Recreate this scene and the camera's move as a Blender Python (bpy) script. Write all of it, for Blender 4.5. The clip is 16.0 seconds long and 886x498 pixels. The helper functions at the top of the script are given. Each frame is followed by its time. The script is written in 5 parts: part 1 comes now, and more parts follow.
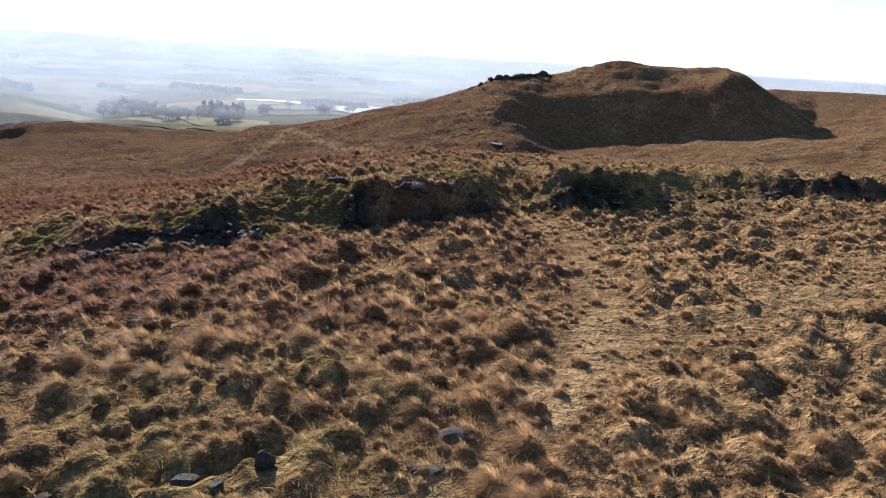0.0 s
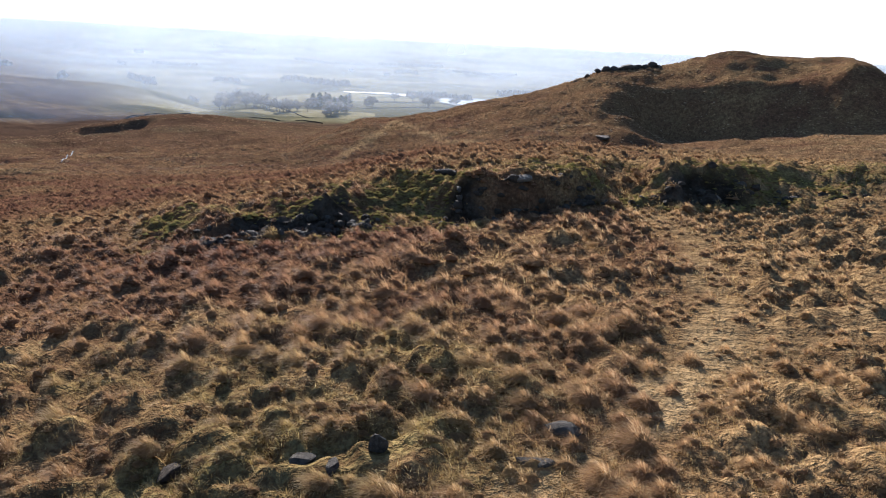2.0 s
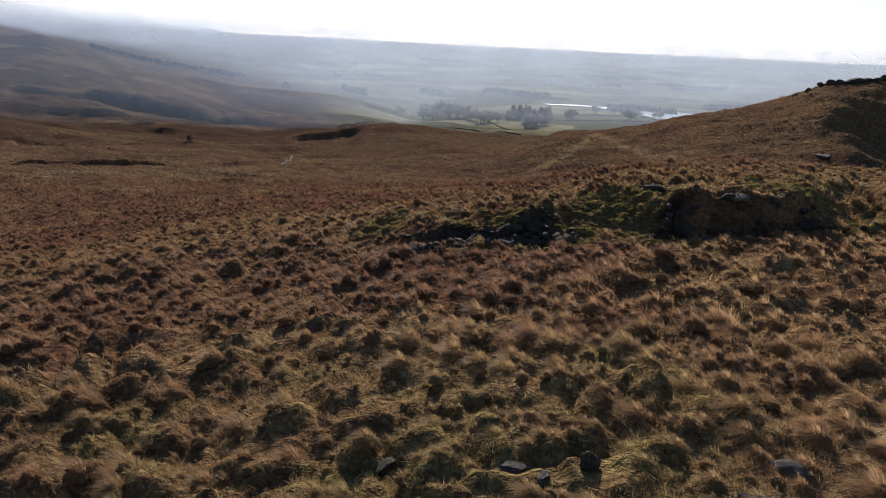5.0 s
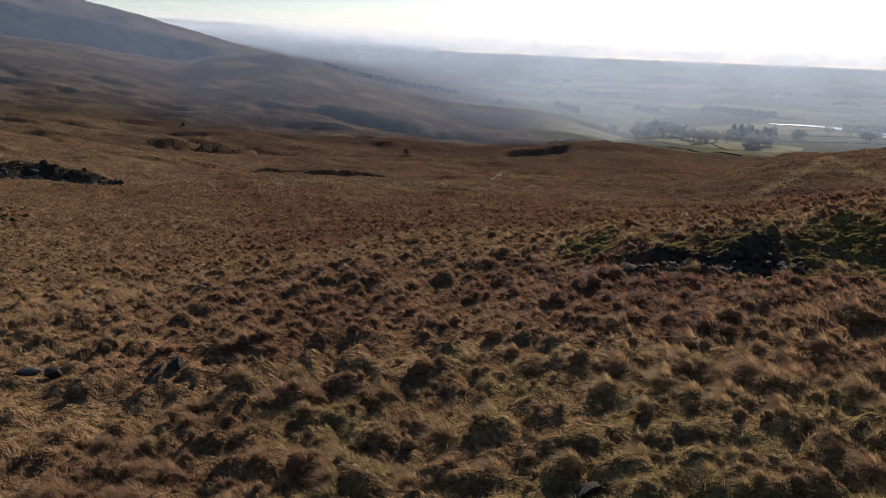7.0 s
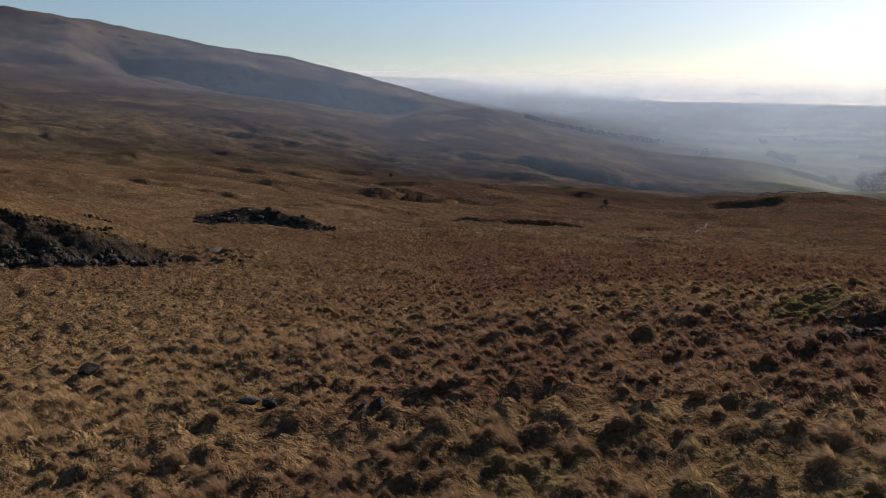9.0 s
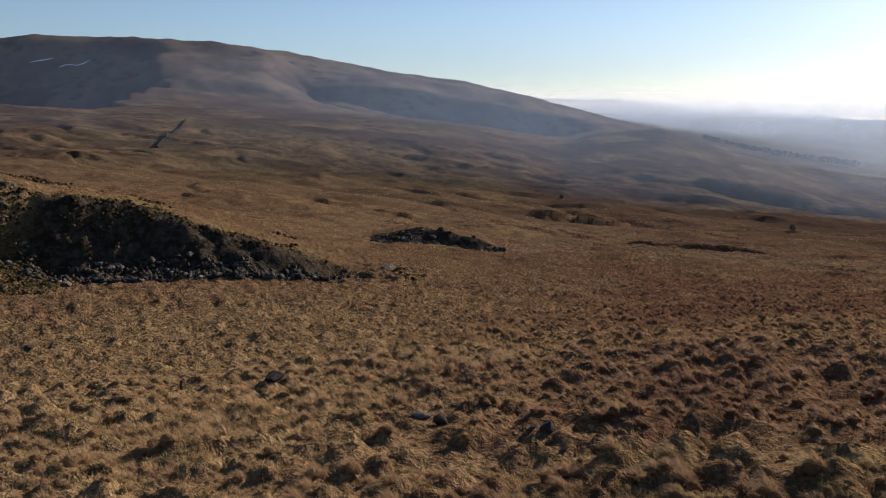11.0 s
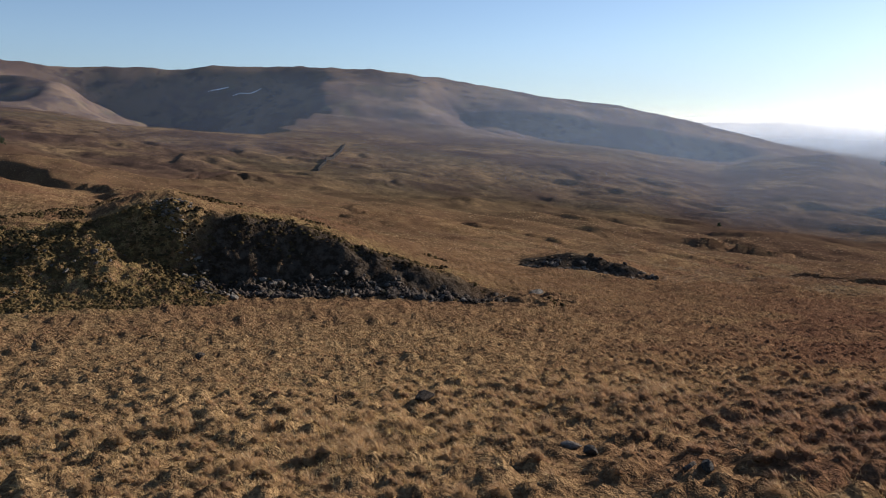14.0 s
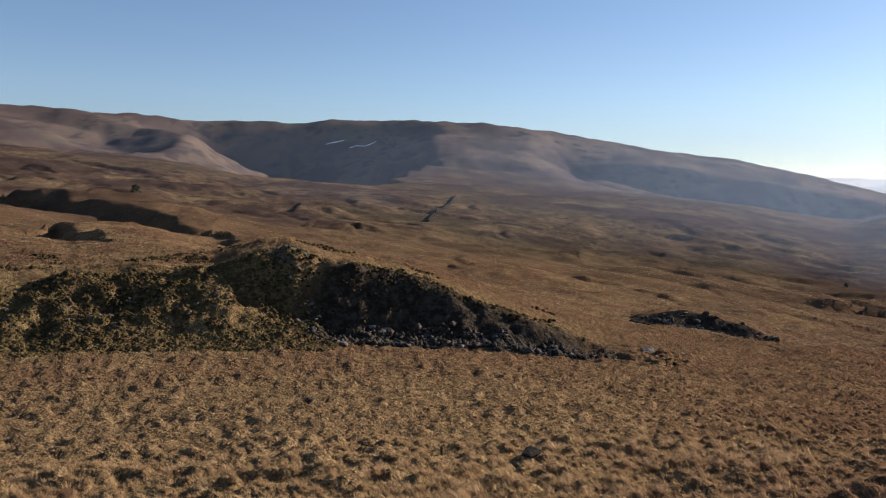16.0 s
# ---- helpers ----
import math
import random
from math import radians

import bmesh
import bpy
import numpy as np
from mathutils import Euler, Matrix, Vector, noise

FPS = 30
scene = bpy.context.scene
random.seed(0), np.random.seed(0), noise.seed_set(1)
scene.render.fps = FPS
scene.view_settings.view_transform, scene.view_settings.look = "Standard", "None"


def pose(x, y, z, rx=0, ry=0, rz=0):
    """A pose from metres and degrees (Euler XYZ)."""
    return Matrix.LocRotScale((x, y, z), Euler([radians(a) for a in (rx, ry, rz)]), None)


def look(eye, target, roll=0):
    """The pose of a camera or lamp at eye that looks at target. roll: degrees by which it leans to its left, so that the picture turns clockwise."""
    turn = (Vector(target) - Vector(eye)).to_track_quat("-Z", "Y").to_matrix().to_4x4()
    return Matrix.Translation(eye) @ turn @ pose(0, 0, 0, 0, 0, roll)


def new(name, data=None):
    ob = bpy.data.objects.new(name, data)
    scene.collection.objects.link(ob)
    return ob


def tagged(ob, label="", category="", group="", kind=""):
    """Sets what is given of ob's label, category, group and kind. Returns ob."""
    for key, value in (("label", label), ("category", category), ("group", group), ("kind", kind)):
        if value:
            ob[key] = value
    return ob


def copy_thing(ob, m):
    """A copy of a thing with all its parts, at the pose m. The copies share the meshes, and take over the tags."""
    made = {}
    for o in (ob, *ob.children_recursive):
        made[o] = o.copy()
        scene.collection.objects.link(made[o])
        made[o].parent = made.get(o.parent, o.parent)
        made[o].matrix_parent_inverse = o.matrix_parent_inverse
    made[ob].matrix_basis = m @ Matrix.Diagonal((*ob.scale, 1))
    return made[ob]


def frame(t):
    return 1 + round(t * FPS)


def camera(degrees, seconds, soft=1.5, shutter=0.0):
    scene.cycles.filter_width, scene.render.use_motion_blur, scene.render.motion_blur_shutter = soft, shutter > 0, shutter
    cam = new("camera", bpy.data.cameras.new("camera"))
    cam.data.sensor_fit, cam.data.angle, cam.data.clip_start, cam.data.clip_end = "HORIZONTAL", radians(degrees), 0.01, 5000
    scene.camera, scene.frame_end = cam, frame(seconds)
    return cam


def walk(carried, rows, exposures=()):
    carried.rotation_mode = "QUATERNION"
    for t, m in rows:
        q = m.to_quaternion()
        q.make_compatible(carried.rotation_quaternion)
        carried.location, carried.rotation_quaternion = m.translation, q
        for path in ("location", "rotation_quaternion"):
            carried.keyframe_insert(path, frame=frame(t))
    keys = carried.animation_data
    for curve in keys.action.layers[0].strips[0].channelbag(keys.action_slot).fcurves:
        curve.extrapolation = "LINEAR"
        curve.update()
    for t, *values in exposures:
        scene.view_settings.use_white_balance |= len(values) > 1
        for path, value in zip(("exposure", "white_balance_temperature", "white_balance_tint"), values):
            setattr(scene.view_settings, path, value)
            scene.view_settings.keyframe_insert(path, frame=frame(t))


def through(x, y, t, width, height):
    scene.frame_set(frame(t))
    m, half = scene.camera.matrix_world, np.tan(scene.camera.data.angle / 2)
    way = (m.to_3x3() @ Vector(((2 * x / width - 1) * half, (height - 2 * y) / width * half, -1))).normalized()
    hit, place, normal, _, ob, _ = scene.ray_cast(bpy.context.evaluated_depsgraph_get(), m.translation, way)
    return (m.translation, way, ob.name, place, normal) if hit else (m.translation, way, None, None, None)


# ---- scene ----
EXPOSURES = ((0.0, 1.3, 5800, 16), (1.5, 1.3, 5800, 16), (2.5, 1.3, 5800, 16), (3.5, 1.1, 5850, 16), (6.0, 0.32, 6100, 16), (7.2, 0.32, 6100, 16), (8.0, 0.14, 6100, 16), (8.6, 0.0, 6100, 16), (9.5, 0.12, 6100, 16), (12.5, 0.6, 6100, 16), (16.0, 0.68, 6100, 16))
cam = camera(58.0, 16.0, soft=1.0)
# seconds, x, y, heading to the left, pitch, roll
ROWS = [
    (0.0, 0.000, 0.000, 1.12, -13.93, 3.63),
    (0.5, -0.016, -0.008, 2.15, -13.93, 3.56),
    (1.0, -0.031, -0.016, 3.46, -14.29, 3.47),
    (1.5, -0.047, -0.024, 6.08, -14.62, 3.13),
    (2.0, -0.063, -0.031, 8.52, -14.89, 3.03),
    (2.5, -0.079, -0.039, 11.48, -15.03, 2.99),
    (3.0, -0.094, -0.047, 14.50, -15.14, 3.11),
    (3.5, -0.110, -0.055, 16.73, -15.21, 2.81),
    (6.0, -0.250, -0.100, 29.69, -14.54, 2.51),
    (6.5, -0.253, -0.107, 34.51, -14.87, 2.14),
    (7.0, -0.257, -0.113, 37.73, -14.13, 2.04),
    (7.5, -0.260, -0.120, 40.42, -13.91, 1.52),
    (8.0, -0.263, -0.127, 43.07, -12.32, 1.42),
    (8.5, -0.267, -0.133, 47.87, -11.22, 1.02),
    (9.0, -0.270, -0.140, 52.14, -10.90, 0.66),
    (9.5, -0.277, -0.148, 55.77, -10.85, 0.36),
    (12.0, -0.310, -0.190, 67.79, -8.67, 0.04),
    (12.5, -0.314, -0.199, 69.12, -8.67, 0.14),
    (13.0, -0.318, -0.208, 71.53, -8.43, -0.11),
    (13.5, -0.321, -0.216, 73.03, -8.12, -0.20),
    (14.0, -0.325, -0.225, 75.07, -7.66, -0.12),
    (14.5, -0.329, -0.234, 76.38, -7.18, 0.25),
    (15.0, -0.333, -0.242, 77.82, -5.51, 0.52),
    (15.5, -0.336, -0.251, 80.71, -4.50, 0.31),
    (16.0, -0.340, -0.260, 82.82, -3.98, 0.53),
]
walk(cam, [(t, pose(x, y, 1.9, 90 + pitch, 0, yaw) @ pose(0, 0, 0, 0, 0, roll)) for t, x, y, yaw, pitch, roll in ROWS], EXPOSURES)


# ---------------------------------------------------------------- sky and sun
SUN_BEARING, SUN_HEIGHT = 22.0, 19.5
world = bpy.data.worlds.new("world")
scene.world = world
world.use_nodes = True
wn = world.node_tree.nodes
sky = wn.new("ShaderNodeTexSky")
sky.sky_type = "NISHITA"
sky.sun_disc = False
sky.sun_elevation, sky.sun_rotation = radians(SUN_HEIGHT), radians(-SUN_BEARING)
sky.altitude, sky.air_density, sky.dust_density, sky.ozone_density = 900, 1.0, 0.45, 2.0
wn["Background"].inputs["Strength"].default_value = 0.076
world.node_tree.links.new(sky.outputs["Color"], wn["Background"].inputs["Color"])
sun = new("sun", bpy.data.lights.new("sun", "SUN"))
sun.data.energy, sun.data.angle, sun.data.color = 5.0, radians(0.5), (1.0, 0.91, 0.78)
a, e = radians(SUN_BEARING), radians(SUN_HEIGHT)
sun.matrix_world = look((-math.sin(a) * 50 * math.cos(e), math.cos(a) * 50 * math.cos(e), 50 * math.sin(e)), (0, 0, 0))


# ---------------------------------------------------------------- materials
class Nodes:
    """A material's node tree, with short ways to add to it."""

    def __init__(self, name):
        self.mat = bpy.data.materials.new(name)
        self.mat.use_nodes = True
        self.tree = self.mat.node_tree
        self.tree.nodes.clear()
        self.out = self.add("ShaderNodeOutputMaterial")

    def add(self, kind, **values):
        n = self.tree.nodes.new(kind)
        for k, v in values.items():
            n.inputs[k].default_value = v
        return n

    def wire(self, a, b):
        self.tree.links.new(a, b)

    def noise(self, scale, detail=5.0, rough=0.6, where=None, distort=0.0):
        n = self.add("ShaderNodeTexNoise", Scale=scale, Detail=detail, Roughness=rough, Distortion=distort)
        if where is not None:
            self.wire(where, n.inputs["Vector"])
        return n.outputs["Fac"]

    def band(self, value, low, high, to0=0.0, to1=1.0):
        n = self.tree.nodes.new("ShaderNodeMapRange")
        n.interpolation_type = "SMOOTHSTEP"
        self.wire(value, n.inputs[0])
        for i, v in enumerate((low, high, to0, to1)):
            n.inputs[i + 1].default_value = v
        return n.outputs[0]

    def math(self, op, a, b):
        n = self.tree.nodes.new("ShaderNodeMath")
        n.operation = op
        for i, v in enumerate((a, b)):
            if isinstance(v, (int, float)):
                n.inputs[i].default_value = v
            else:
                self.wire(v, n.inputs[i])
        return n.outputs[0]

    def blend(self, fac, a, b, mode="MIX"):
        n = self.tree.nodes.new("ShaderNodeMix")
        n.data_type, n.blend_type = "RGBA", mode
        for i, v in ((0, fac), (6, a), (7, b)):
            if isinstance(v, (int, float)):
                n.inputs[i].default_value = v
            elif isinstance(v, tuple):
                n.inputs[i].default_value = (*v, 1)
            else:
                self.wire(v, n.inputs[i])
        return n.outputs[2]

    def place(self):
        return self.add("ShaderNodeNewGeometry").outputs["Position"]

    def attribute(self, name):
        n = self.tree.nodes.new("ShaderNodeAttribute")
        n.attribute_name = name
        return n.outputs["Fac"]

    def bump(self, height, strength, distance):
        n = self.add("ShaderNodeBump", Strength=strength, Distance=distance)
        self.wire(height, n.inputs["Height"])
        return n.outputs["Normal"]

    def finish(self, colour, rough=0.9, normal=None, through=0.0, metal=0.0, spec=0.2):
        p = self.add("ShaderNodeBsdfPrincipled", Roughness=rough, Metallic=metal)
        p.inputs["Specular IOR Level"].default_value = spec
        if isinstance(colour, tuple):
            p.inputs["Base Color"].default_value = (*colour, 1)
        else:
            self.wire(colour, p.inputs["Base Color"])
        if normal is not None:
            self.wire(normal, p.inputs["Normal"])
        end = p.outputs[0]
        if through:
            t = self.add("ShaderNodeBsdfTranslucent")
            if isinstance(colour, tuple):
                t.inputs["Color"].default_value = (*colour, 1)
            else:
                self.wire(colour, t.inputs["Color"])
            m = self.add("ShaderNodeMixShader", Fac=through)
            self.wire(end, m.inputs[1])
            self.wire(t.outputs[0], m.inputs[2])
            end = m.outputs[0]
        self.wire(end, self.out.inputs["Surface"])
        return self.mat


STRAW, TAN, RUSSET, DARK, MOSS, OLIVE = (0.40, 0.262, 0.120), (0.275, 0.162, 0.080), (0.190, 0.092, 0.056), (0.066, 0.036, 0.020), (0.27, 0.215, 0.075), (0.29, 0.225, 0.085)


def moor_colour(n, place):
    """Withered moor grass: straw, tan and russet in drifts, by place, with the zones of the sheet."""
    c = n.blend(n.band(n.noise(0.55, 4, 0.6, place), 0.36, 0.64), TAN, STRAW)
    c = n.blend(n.band(n.noise(0.16, 5, 0.65, place), 0.48, 0.66, 0, 0.75), c, RUSSET)
    c = n.blend(n.band(n.noise(0.021, 5, 0.6, place), 0.42, 0.62, 0, 0.6), c, TAN)
    c = n.blend(n.band(n.noise(1.7, 5, 0.7, place), 0.56, 0.72, 0, 0.45), c, OLIVE)
    c = n.blend(n.math("MULTIPLY", n.attribute("russet"), n.band(n.noise(0.3, 4, 0.6, place), 0.25, 0.6)), c, RUSSET)
    c = n.blend(n.math("MULTIPLY", n.attribute("pale"), 0.9), c, STRAW)
    drift = n.add("ShaderNodeMapping")
    drift.inputs["Scale"].default_value = (0.55, 1.0, 1.8)
    n.wire(place, drift.inputs["Vector"])
    mid = n.attribute("mid")
    c = n.blend(n.math("MULTIPLY", mid, n.band(n.noise(0.055, 7, 0.66, drift.outputs[0]), 0.47, 0.60, 0, 0.5)), c, (0.10, 0.062, 0.038))
    c = n.blend(n.math("MULTIPLY", mid, n.band(n.noise(0.11, 6, 0.66, drift.outputs[0], 0.4), 0.54, 0.66, 0, 0.7)), c, (0.33, 0.235, 0.115))
    c = n.blend(n.math("MULTIPLY", n.attribute("olive"), n.band(n.noise(1.1, 4, 0.6, place), 0.36, 0.6, 0.15, 0.8)), c, OLIVE)
    return n.blend(n.math("MULTIPLY", n.attribute("moss"), n.band(n.noise(2.3, 4, 0.6, place), 0.38, 0.56)), c, MOSS)


def ground_material():
    n = Nodes("moor_ground")
    p = n.place()
    c = moor_colour(n, p)
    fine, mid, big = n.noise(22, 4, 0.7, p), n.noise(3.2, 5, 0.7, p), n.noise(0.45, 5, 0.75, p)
    # dark thatch, and shade put into the colour in the bump's hollows
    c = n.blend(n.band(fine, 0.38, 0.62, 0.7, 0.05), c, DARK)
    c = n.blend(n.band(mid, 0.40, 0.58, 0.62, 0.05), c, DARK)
    # distance: heather, bents and wet ground in long drifts
    far = n.attribute("far")
    drift = n.add("ShaderNodeMapping")
    drift.inputs["Scale"].default_value = (0.6, 1.0, 1.6)
    n.wire(p, drift.inputs["Vector"])
    d = drift.outputs[0]
    fell = n.blend(n.band(n.noise(0.010, 7, 0.62, d), 0.42, 0.58), (0.088, 0.056, 0.040), (0.170, 0.112, 0.062))
    fell = n.blend(n.band(n.noise(0.034, 6, 0.68, d), 0.48, 0.60, 0, 0.6), fell, (0.056, 0.034, 0.027))
    fell = n.blend(n.band(n.noise(0.0045, 5, 0.6, d), 0.5, 0.62, 0, 0.6), fell, (0.115, 0.090, 0.048))
    fell = n.blend(n.band(n.noise(0.021, 6, 0.66, d), 0.52, 0.64, 0, 0.8), fell, (0.23, 0.155, 0.080))
    fell = n.blend(n.band(n.noise(0.075, 6, 0.70, d), 0.54, 0.66, 0, 0.55), fell, (0.045, 0.030, 0.022))
    fell = n.blend(n.band(n.noise(0.16, 5, 0.72, d), 0.42, 0.56, 0.45, 0), fell, (0.045, 0.031, 0.023))
    fell = n.blend(n.band(n.noise(0.9, 5, 0.75, p), 0.40, 0.56, 0.5, 0), fell, (0.040, 0.027, 0.020))
    c = n.blend(far, c, fell)
    # the high fell: grey-brown heather and bleached bent grass
    high = n.blend(n.band(n.noise(0.0065, 7, 0.6, d), 0.42, 0.6), (0.098, 0.070, 0.058), (0.160, 0.115, 0.082))
    high = n.blend(n.band(n.noise(0.022, 6, 0.68, d), 0.5, 0.62, 0, 0.9), high, (0.075, 0.058, 0.055))
    high = n.blend(n.band(n.noise(0.011, 6, 0.62, d, 0.6), 0.54, 0.68, 0, 0.6), high, (0.135, 0.112, 0.068))
    c = n.blend(n.attribute("high"), c, high)
    # farmed valley: pasture with paler and rougher fields
    vor = n.add("ShaderNodeTexVoronoi", Scale=0.0062)
    n.wire(p, vor.inputs["Vector"])
    pasture = n.blend(n.band(vor.outputs["Color"], 0.2, 0.8), (0.115, 0.108, 0.06), (0.29, 0.255, 0.14))
    pasture = n.blend(n.band(n.noise(0.012, 6, 0.65, p), 0.5, 0.66, 0, 0.75), pasture, (0.07, 0.07, 0.055))
    pasture = n.blend(n.band(n.noise(0.08, 5, 0.7, p), 0.45, 0.6, 0.3, 0), pasture, (0.09, 0.08, 0.05))
    c = n.blend(n.attribute("field"), c, pasture)
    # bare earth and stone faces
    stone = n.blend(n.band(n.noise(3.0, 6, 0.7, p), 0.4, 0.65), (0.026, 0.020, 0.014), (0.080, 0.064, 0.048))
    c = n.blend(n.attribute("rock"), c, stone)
    trod = n.blend(n.band(fine, 0.35, 0.65), (0.27, 0.18, 0.085), (0.40, 0.28, 0.14))
    c = n.blend(n.attribute("trod"), c, trod)
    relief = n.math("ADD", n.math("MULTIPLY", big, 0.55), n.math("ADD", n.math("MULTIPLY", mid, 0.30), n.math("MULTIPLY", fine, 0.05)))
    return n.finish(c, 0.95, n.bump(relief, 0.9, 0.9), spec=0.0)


def grass_material(name, light, through=0.35, cast=(1.0, 1.0, 1.0), bleached=0.85, spec=0.05):
    n = Nodes(name)
    p = n.place()
    c = moor_colour(n, p)
    rnd = n.add("ShaderNodeNewGeometry").outputs["Random Per Island"]
    c = n.blend(n.band(rnd, 0.0, 0.55, 0.7, 0), c, (0.115, 0.066, 0.042))
    c = n.blend(n.math("MULTIPLY", n.band(rnd, 0.7, 1.0, 0, bleached), n.band(n.attribute("russet"), 0.0, 1.0, 1.0, 0.45)), c, (0.56, 0.45, 0.27))
    c = n.blend(1.0, c, tuple(light * v for v in cast), "MULTIPLY")
    return n.finish(c, 0.75, None, through, spec=spec)


def rock_material(name, dark, pale, lichen=0.3):
    n = Nodes(name)
    tc = n.add("ShaderNodeTexCoord").outputs["Object"]
    c = n.blend(n.band(n.noise(2.5, 6, 0.7, tc), 0.35, 0.65), dark, pale)
    c = n.blend(n.band(n.noise(9, 5, 0.7, tc), 0.55, 0.68, 0, lichen), c, (0.42, 0.42, 0.38))
    c = n.blend(n.band(n.noise(1.3, 4, 0.6, tc), 0.56, 0.7, 0, 0.5), c, (0.07, 0.075, 0.03))
    c = n.blend(n.add("ShaderNodeObjectInfo").outputs["Random"], c, n.blend(0.5, c, pale))
    h = n.math("ADD", n.noise(7, 6, 0.75, tc), n.noise(40, 3, 0.7, tc))
    return n.finish(c, 0.85, n.bump(h, 0.7, 0.06), spec=0.08)


def plain_material(name, low, high, scale, rough=0.95, through=0.0, spec=0.0):
    n = Nodes(name)
    tc = n.add("ShaderNodeTexCoord").outputs["Object"]
    c = n.blend(n.band(n.noise(scale, 5, 0.65, tc), 0.35, 0.65), low, high)
    return n.finish(c, rough, n.bump(n.noise(scale * 4, 4, 0.7, tc), 0.4, 0.2 / scale), through, spec=spec)


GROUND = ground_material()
TUSSOCK = grass_material("withered_grass", 1.42, 0.5, (0.98, 0.96, 0.97), 0.6)
MID_GRASS = grass_material("withered_grass_slope", 1.2, 0.35, (1.0, 0.95, 0.93), 0.4, 0.0)
SHORT = grass_material("matted_grass", 1.4, 0.4, (1.0, 0.99, 0.84))
# far grass: some distance haze put into the colour, paler and bluer
HEATH = grass_material("withered_grass_far", 1.4, 0.45, (0.95, 0.98, 1.06), 0.4, 0.0)


def thatch_material():
    n = Nodes("tussock_thatch")
    p = n.place()
    c = moor_colour(n, p)
    rnd = n.add("ShaderNodeNewGeometry").outputs["Random Per Island"]
    c = n.blend(n.band(rnd, 0.0, 1.0, 0.1, 0.6), c, (0.33, 0.185, 0.105))
    c = n.blend(n.band(n.noise(38, 4, 0.7, p), 0.38, 0.6, 0.35, 0), c, (0.14, 0.08, 0.053))
    return n.finish(c, 0.95, n.bump(n.noise(30, 5, 0.75, p), 1.0, 0.05), 0.4, spec=0.0)


THATCH = thatch_material()


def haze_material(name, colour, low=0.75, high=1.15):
    """Translucent colour for sheets that stand in for haze, as dense as their mist attribute."""
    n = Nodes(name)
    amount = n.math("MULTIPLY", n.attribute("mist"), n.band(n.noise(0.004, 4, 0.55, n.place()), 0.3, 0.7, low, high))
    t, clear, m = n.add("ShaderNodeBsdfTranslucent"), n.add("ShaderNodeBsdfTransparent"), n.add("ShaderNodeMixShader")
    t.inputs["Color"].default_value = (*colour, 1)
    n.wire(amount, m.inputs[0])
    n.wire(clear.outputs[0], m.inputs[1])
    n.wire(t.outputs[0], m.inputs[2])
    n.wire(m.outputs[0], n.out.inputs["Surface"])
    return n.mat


# haze tints for the added sheets: valley, fell, skyline
HAZE = haze_material("valley_haze_sheet", (0.285, 0.335, 0.40))
FELL_HAZE = haze_material("fell_haze_blue", (0.205, 0.27, 0.37))
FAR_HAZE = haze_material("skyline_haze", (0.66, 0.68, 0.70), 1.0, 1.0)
ROCK = rock_material("lichened_stone", (0.035, 0.029, 0.023), (0.125, 0.108, 0.088))
PALE_ROCK = rock_material("pale_stone", (0.10, 0.084, 0.065), (0.25, 0.215, 0.17), 0.35)
DARK_ROCK = rock_material("dark_stone", (0.032, 0.024, 0.018), (0.085, 0.066, 0.049), 0.12)
BARK = plain_material("winter_bark", (0.07, 0.06, 0.05), (0.14, 0.12, 0.10), 1.5)
TWIGS = plain_material("bare_twigs", (0.10, 0.092, 0.085), (0.19, 0.175, 0.16), 0.4, 0.9, 0.4)
NEEDLES = plain_material("conifer_needles", (0.035, 0.05, 0.03), (0.07, 0.085, 0.05), 0.4, 0.9, 0.2)
WALL_STONE = plain_material("dry_stone", (0.018, 0.016, 0.014), (0.042, 0.037, 0.033), 0.9)
SNOW = plain_material("old_snow", (0.78, 0.80, 0.83), (0.88, 0.89, 0.91), 0.3, 0.6)
LIME = plain_material("limewash", (0.74, 0.73, 0.70), (0.82, 0.81, 0.78), 0.8, 0.8)
SLATE = plain_material("slate", (0.08, 0.08, 0.085), (0.13, 0.13, 0.14), 2.0, 0.6)
GLASS_DARK = plain_material("dark_window", (0.02, 0.02, 0.025), (0.03, 0.03, 0.035), 1.0, 0.1, spec=0.5)
_w = Nodes("river_water")
WATER = _w.finish((0.05, 0.06, 0.06), 0.3, _w.bump(_w.noise(0.4, 3, 0.5, _w.place()), 0.1, 0.2), spec=0.8)


# ---------------------------------------------------------------- terrain
# Heights are told by bearing (degrees left of +y), distance and dip from eye level at the origin.
EYE = 1.9


def lattice(ix, iy, seed):
    h = (ix.astype(np.int64) * 374761393 + iy.astype(np.int64) * 668265263 + seed * 2147483647 + 12345) & 0xFFFFFFFF
    h = ((h ^ (h >> 13)) * 1274126177) & 0xFFFFFFFF
    return ((h ^ (h >> 16)) & 0xFFFF) / 32767.5 - 1.0


def vnoise(x, y, seed=0):
    ix, iy = np.floor(x), np.floor(y)
    fx, fy = x - ix, y - iy
    fx, fy = fx * fx * fx * (fx * (fx * 6 - 15) + 10), fy * fy * fy * (fy * (fy * 6 - 15) + 10)
    a, b = lattice(ix, iy, seed), lattice(ix + 1, iy, seed)
    c, d = lattice(ix, iy + 1, seed), lattice(ix + 1, iy + 1, seed)
    return (a * (1 - fx) + b * fx) * (1 - fy) + (c * (1 - fx) + d * fx) * fy


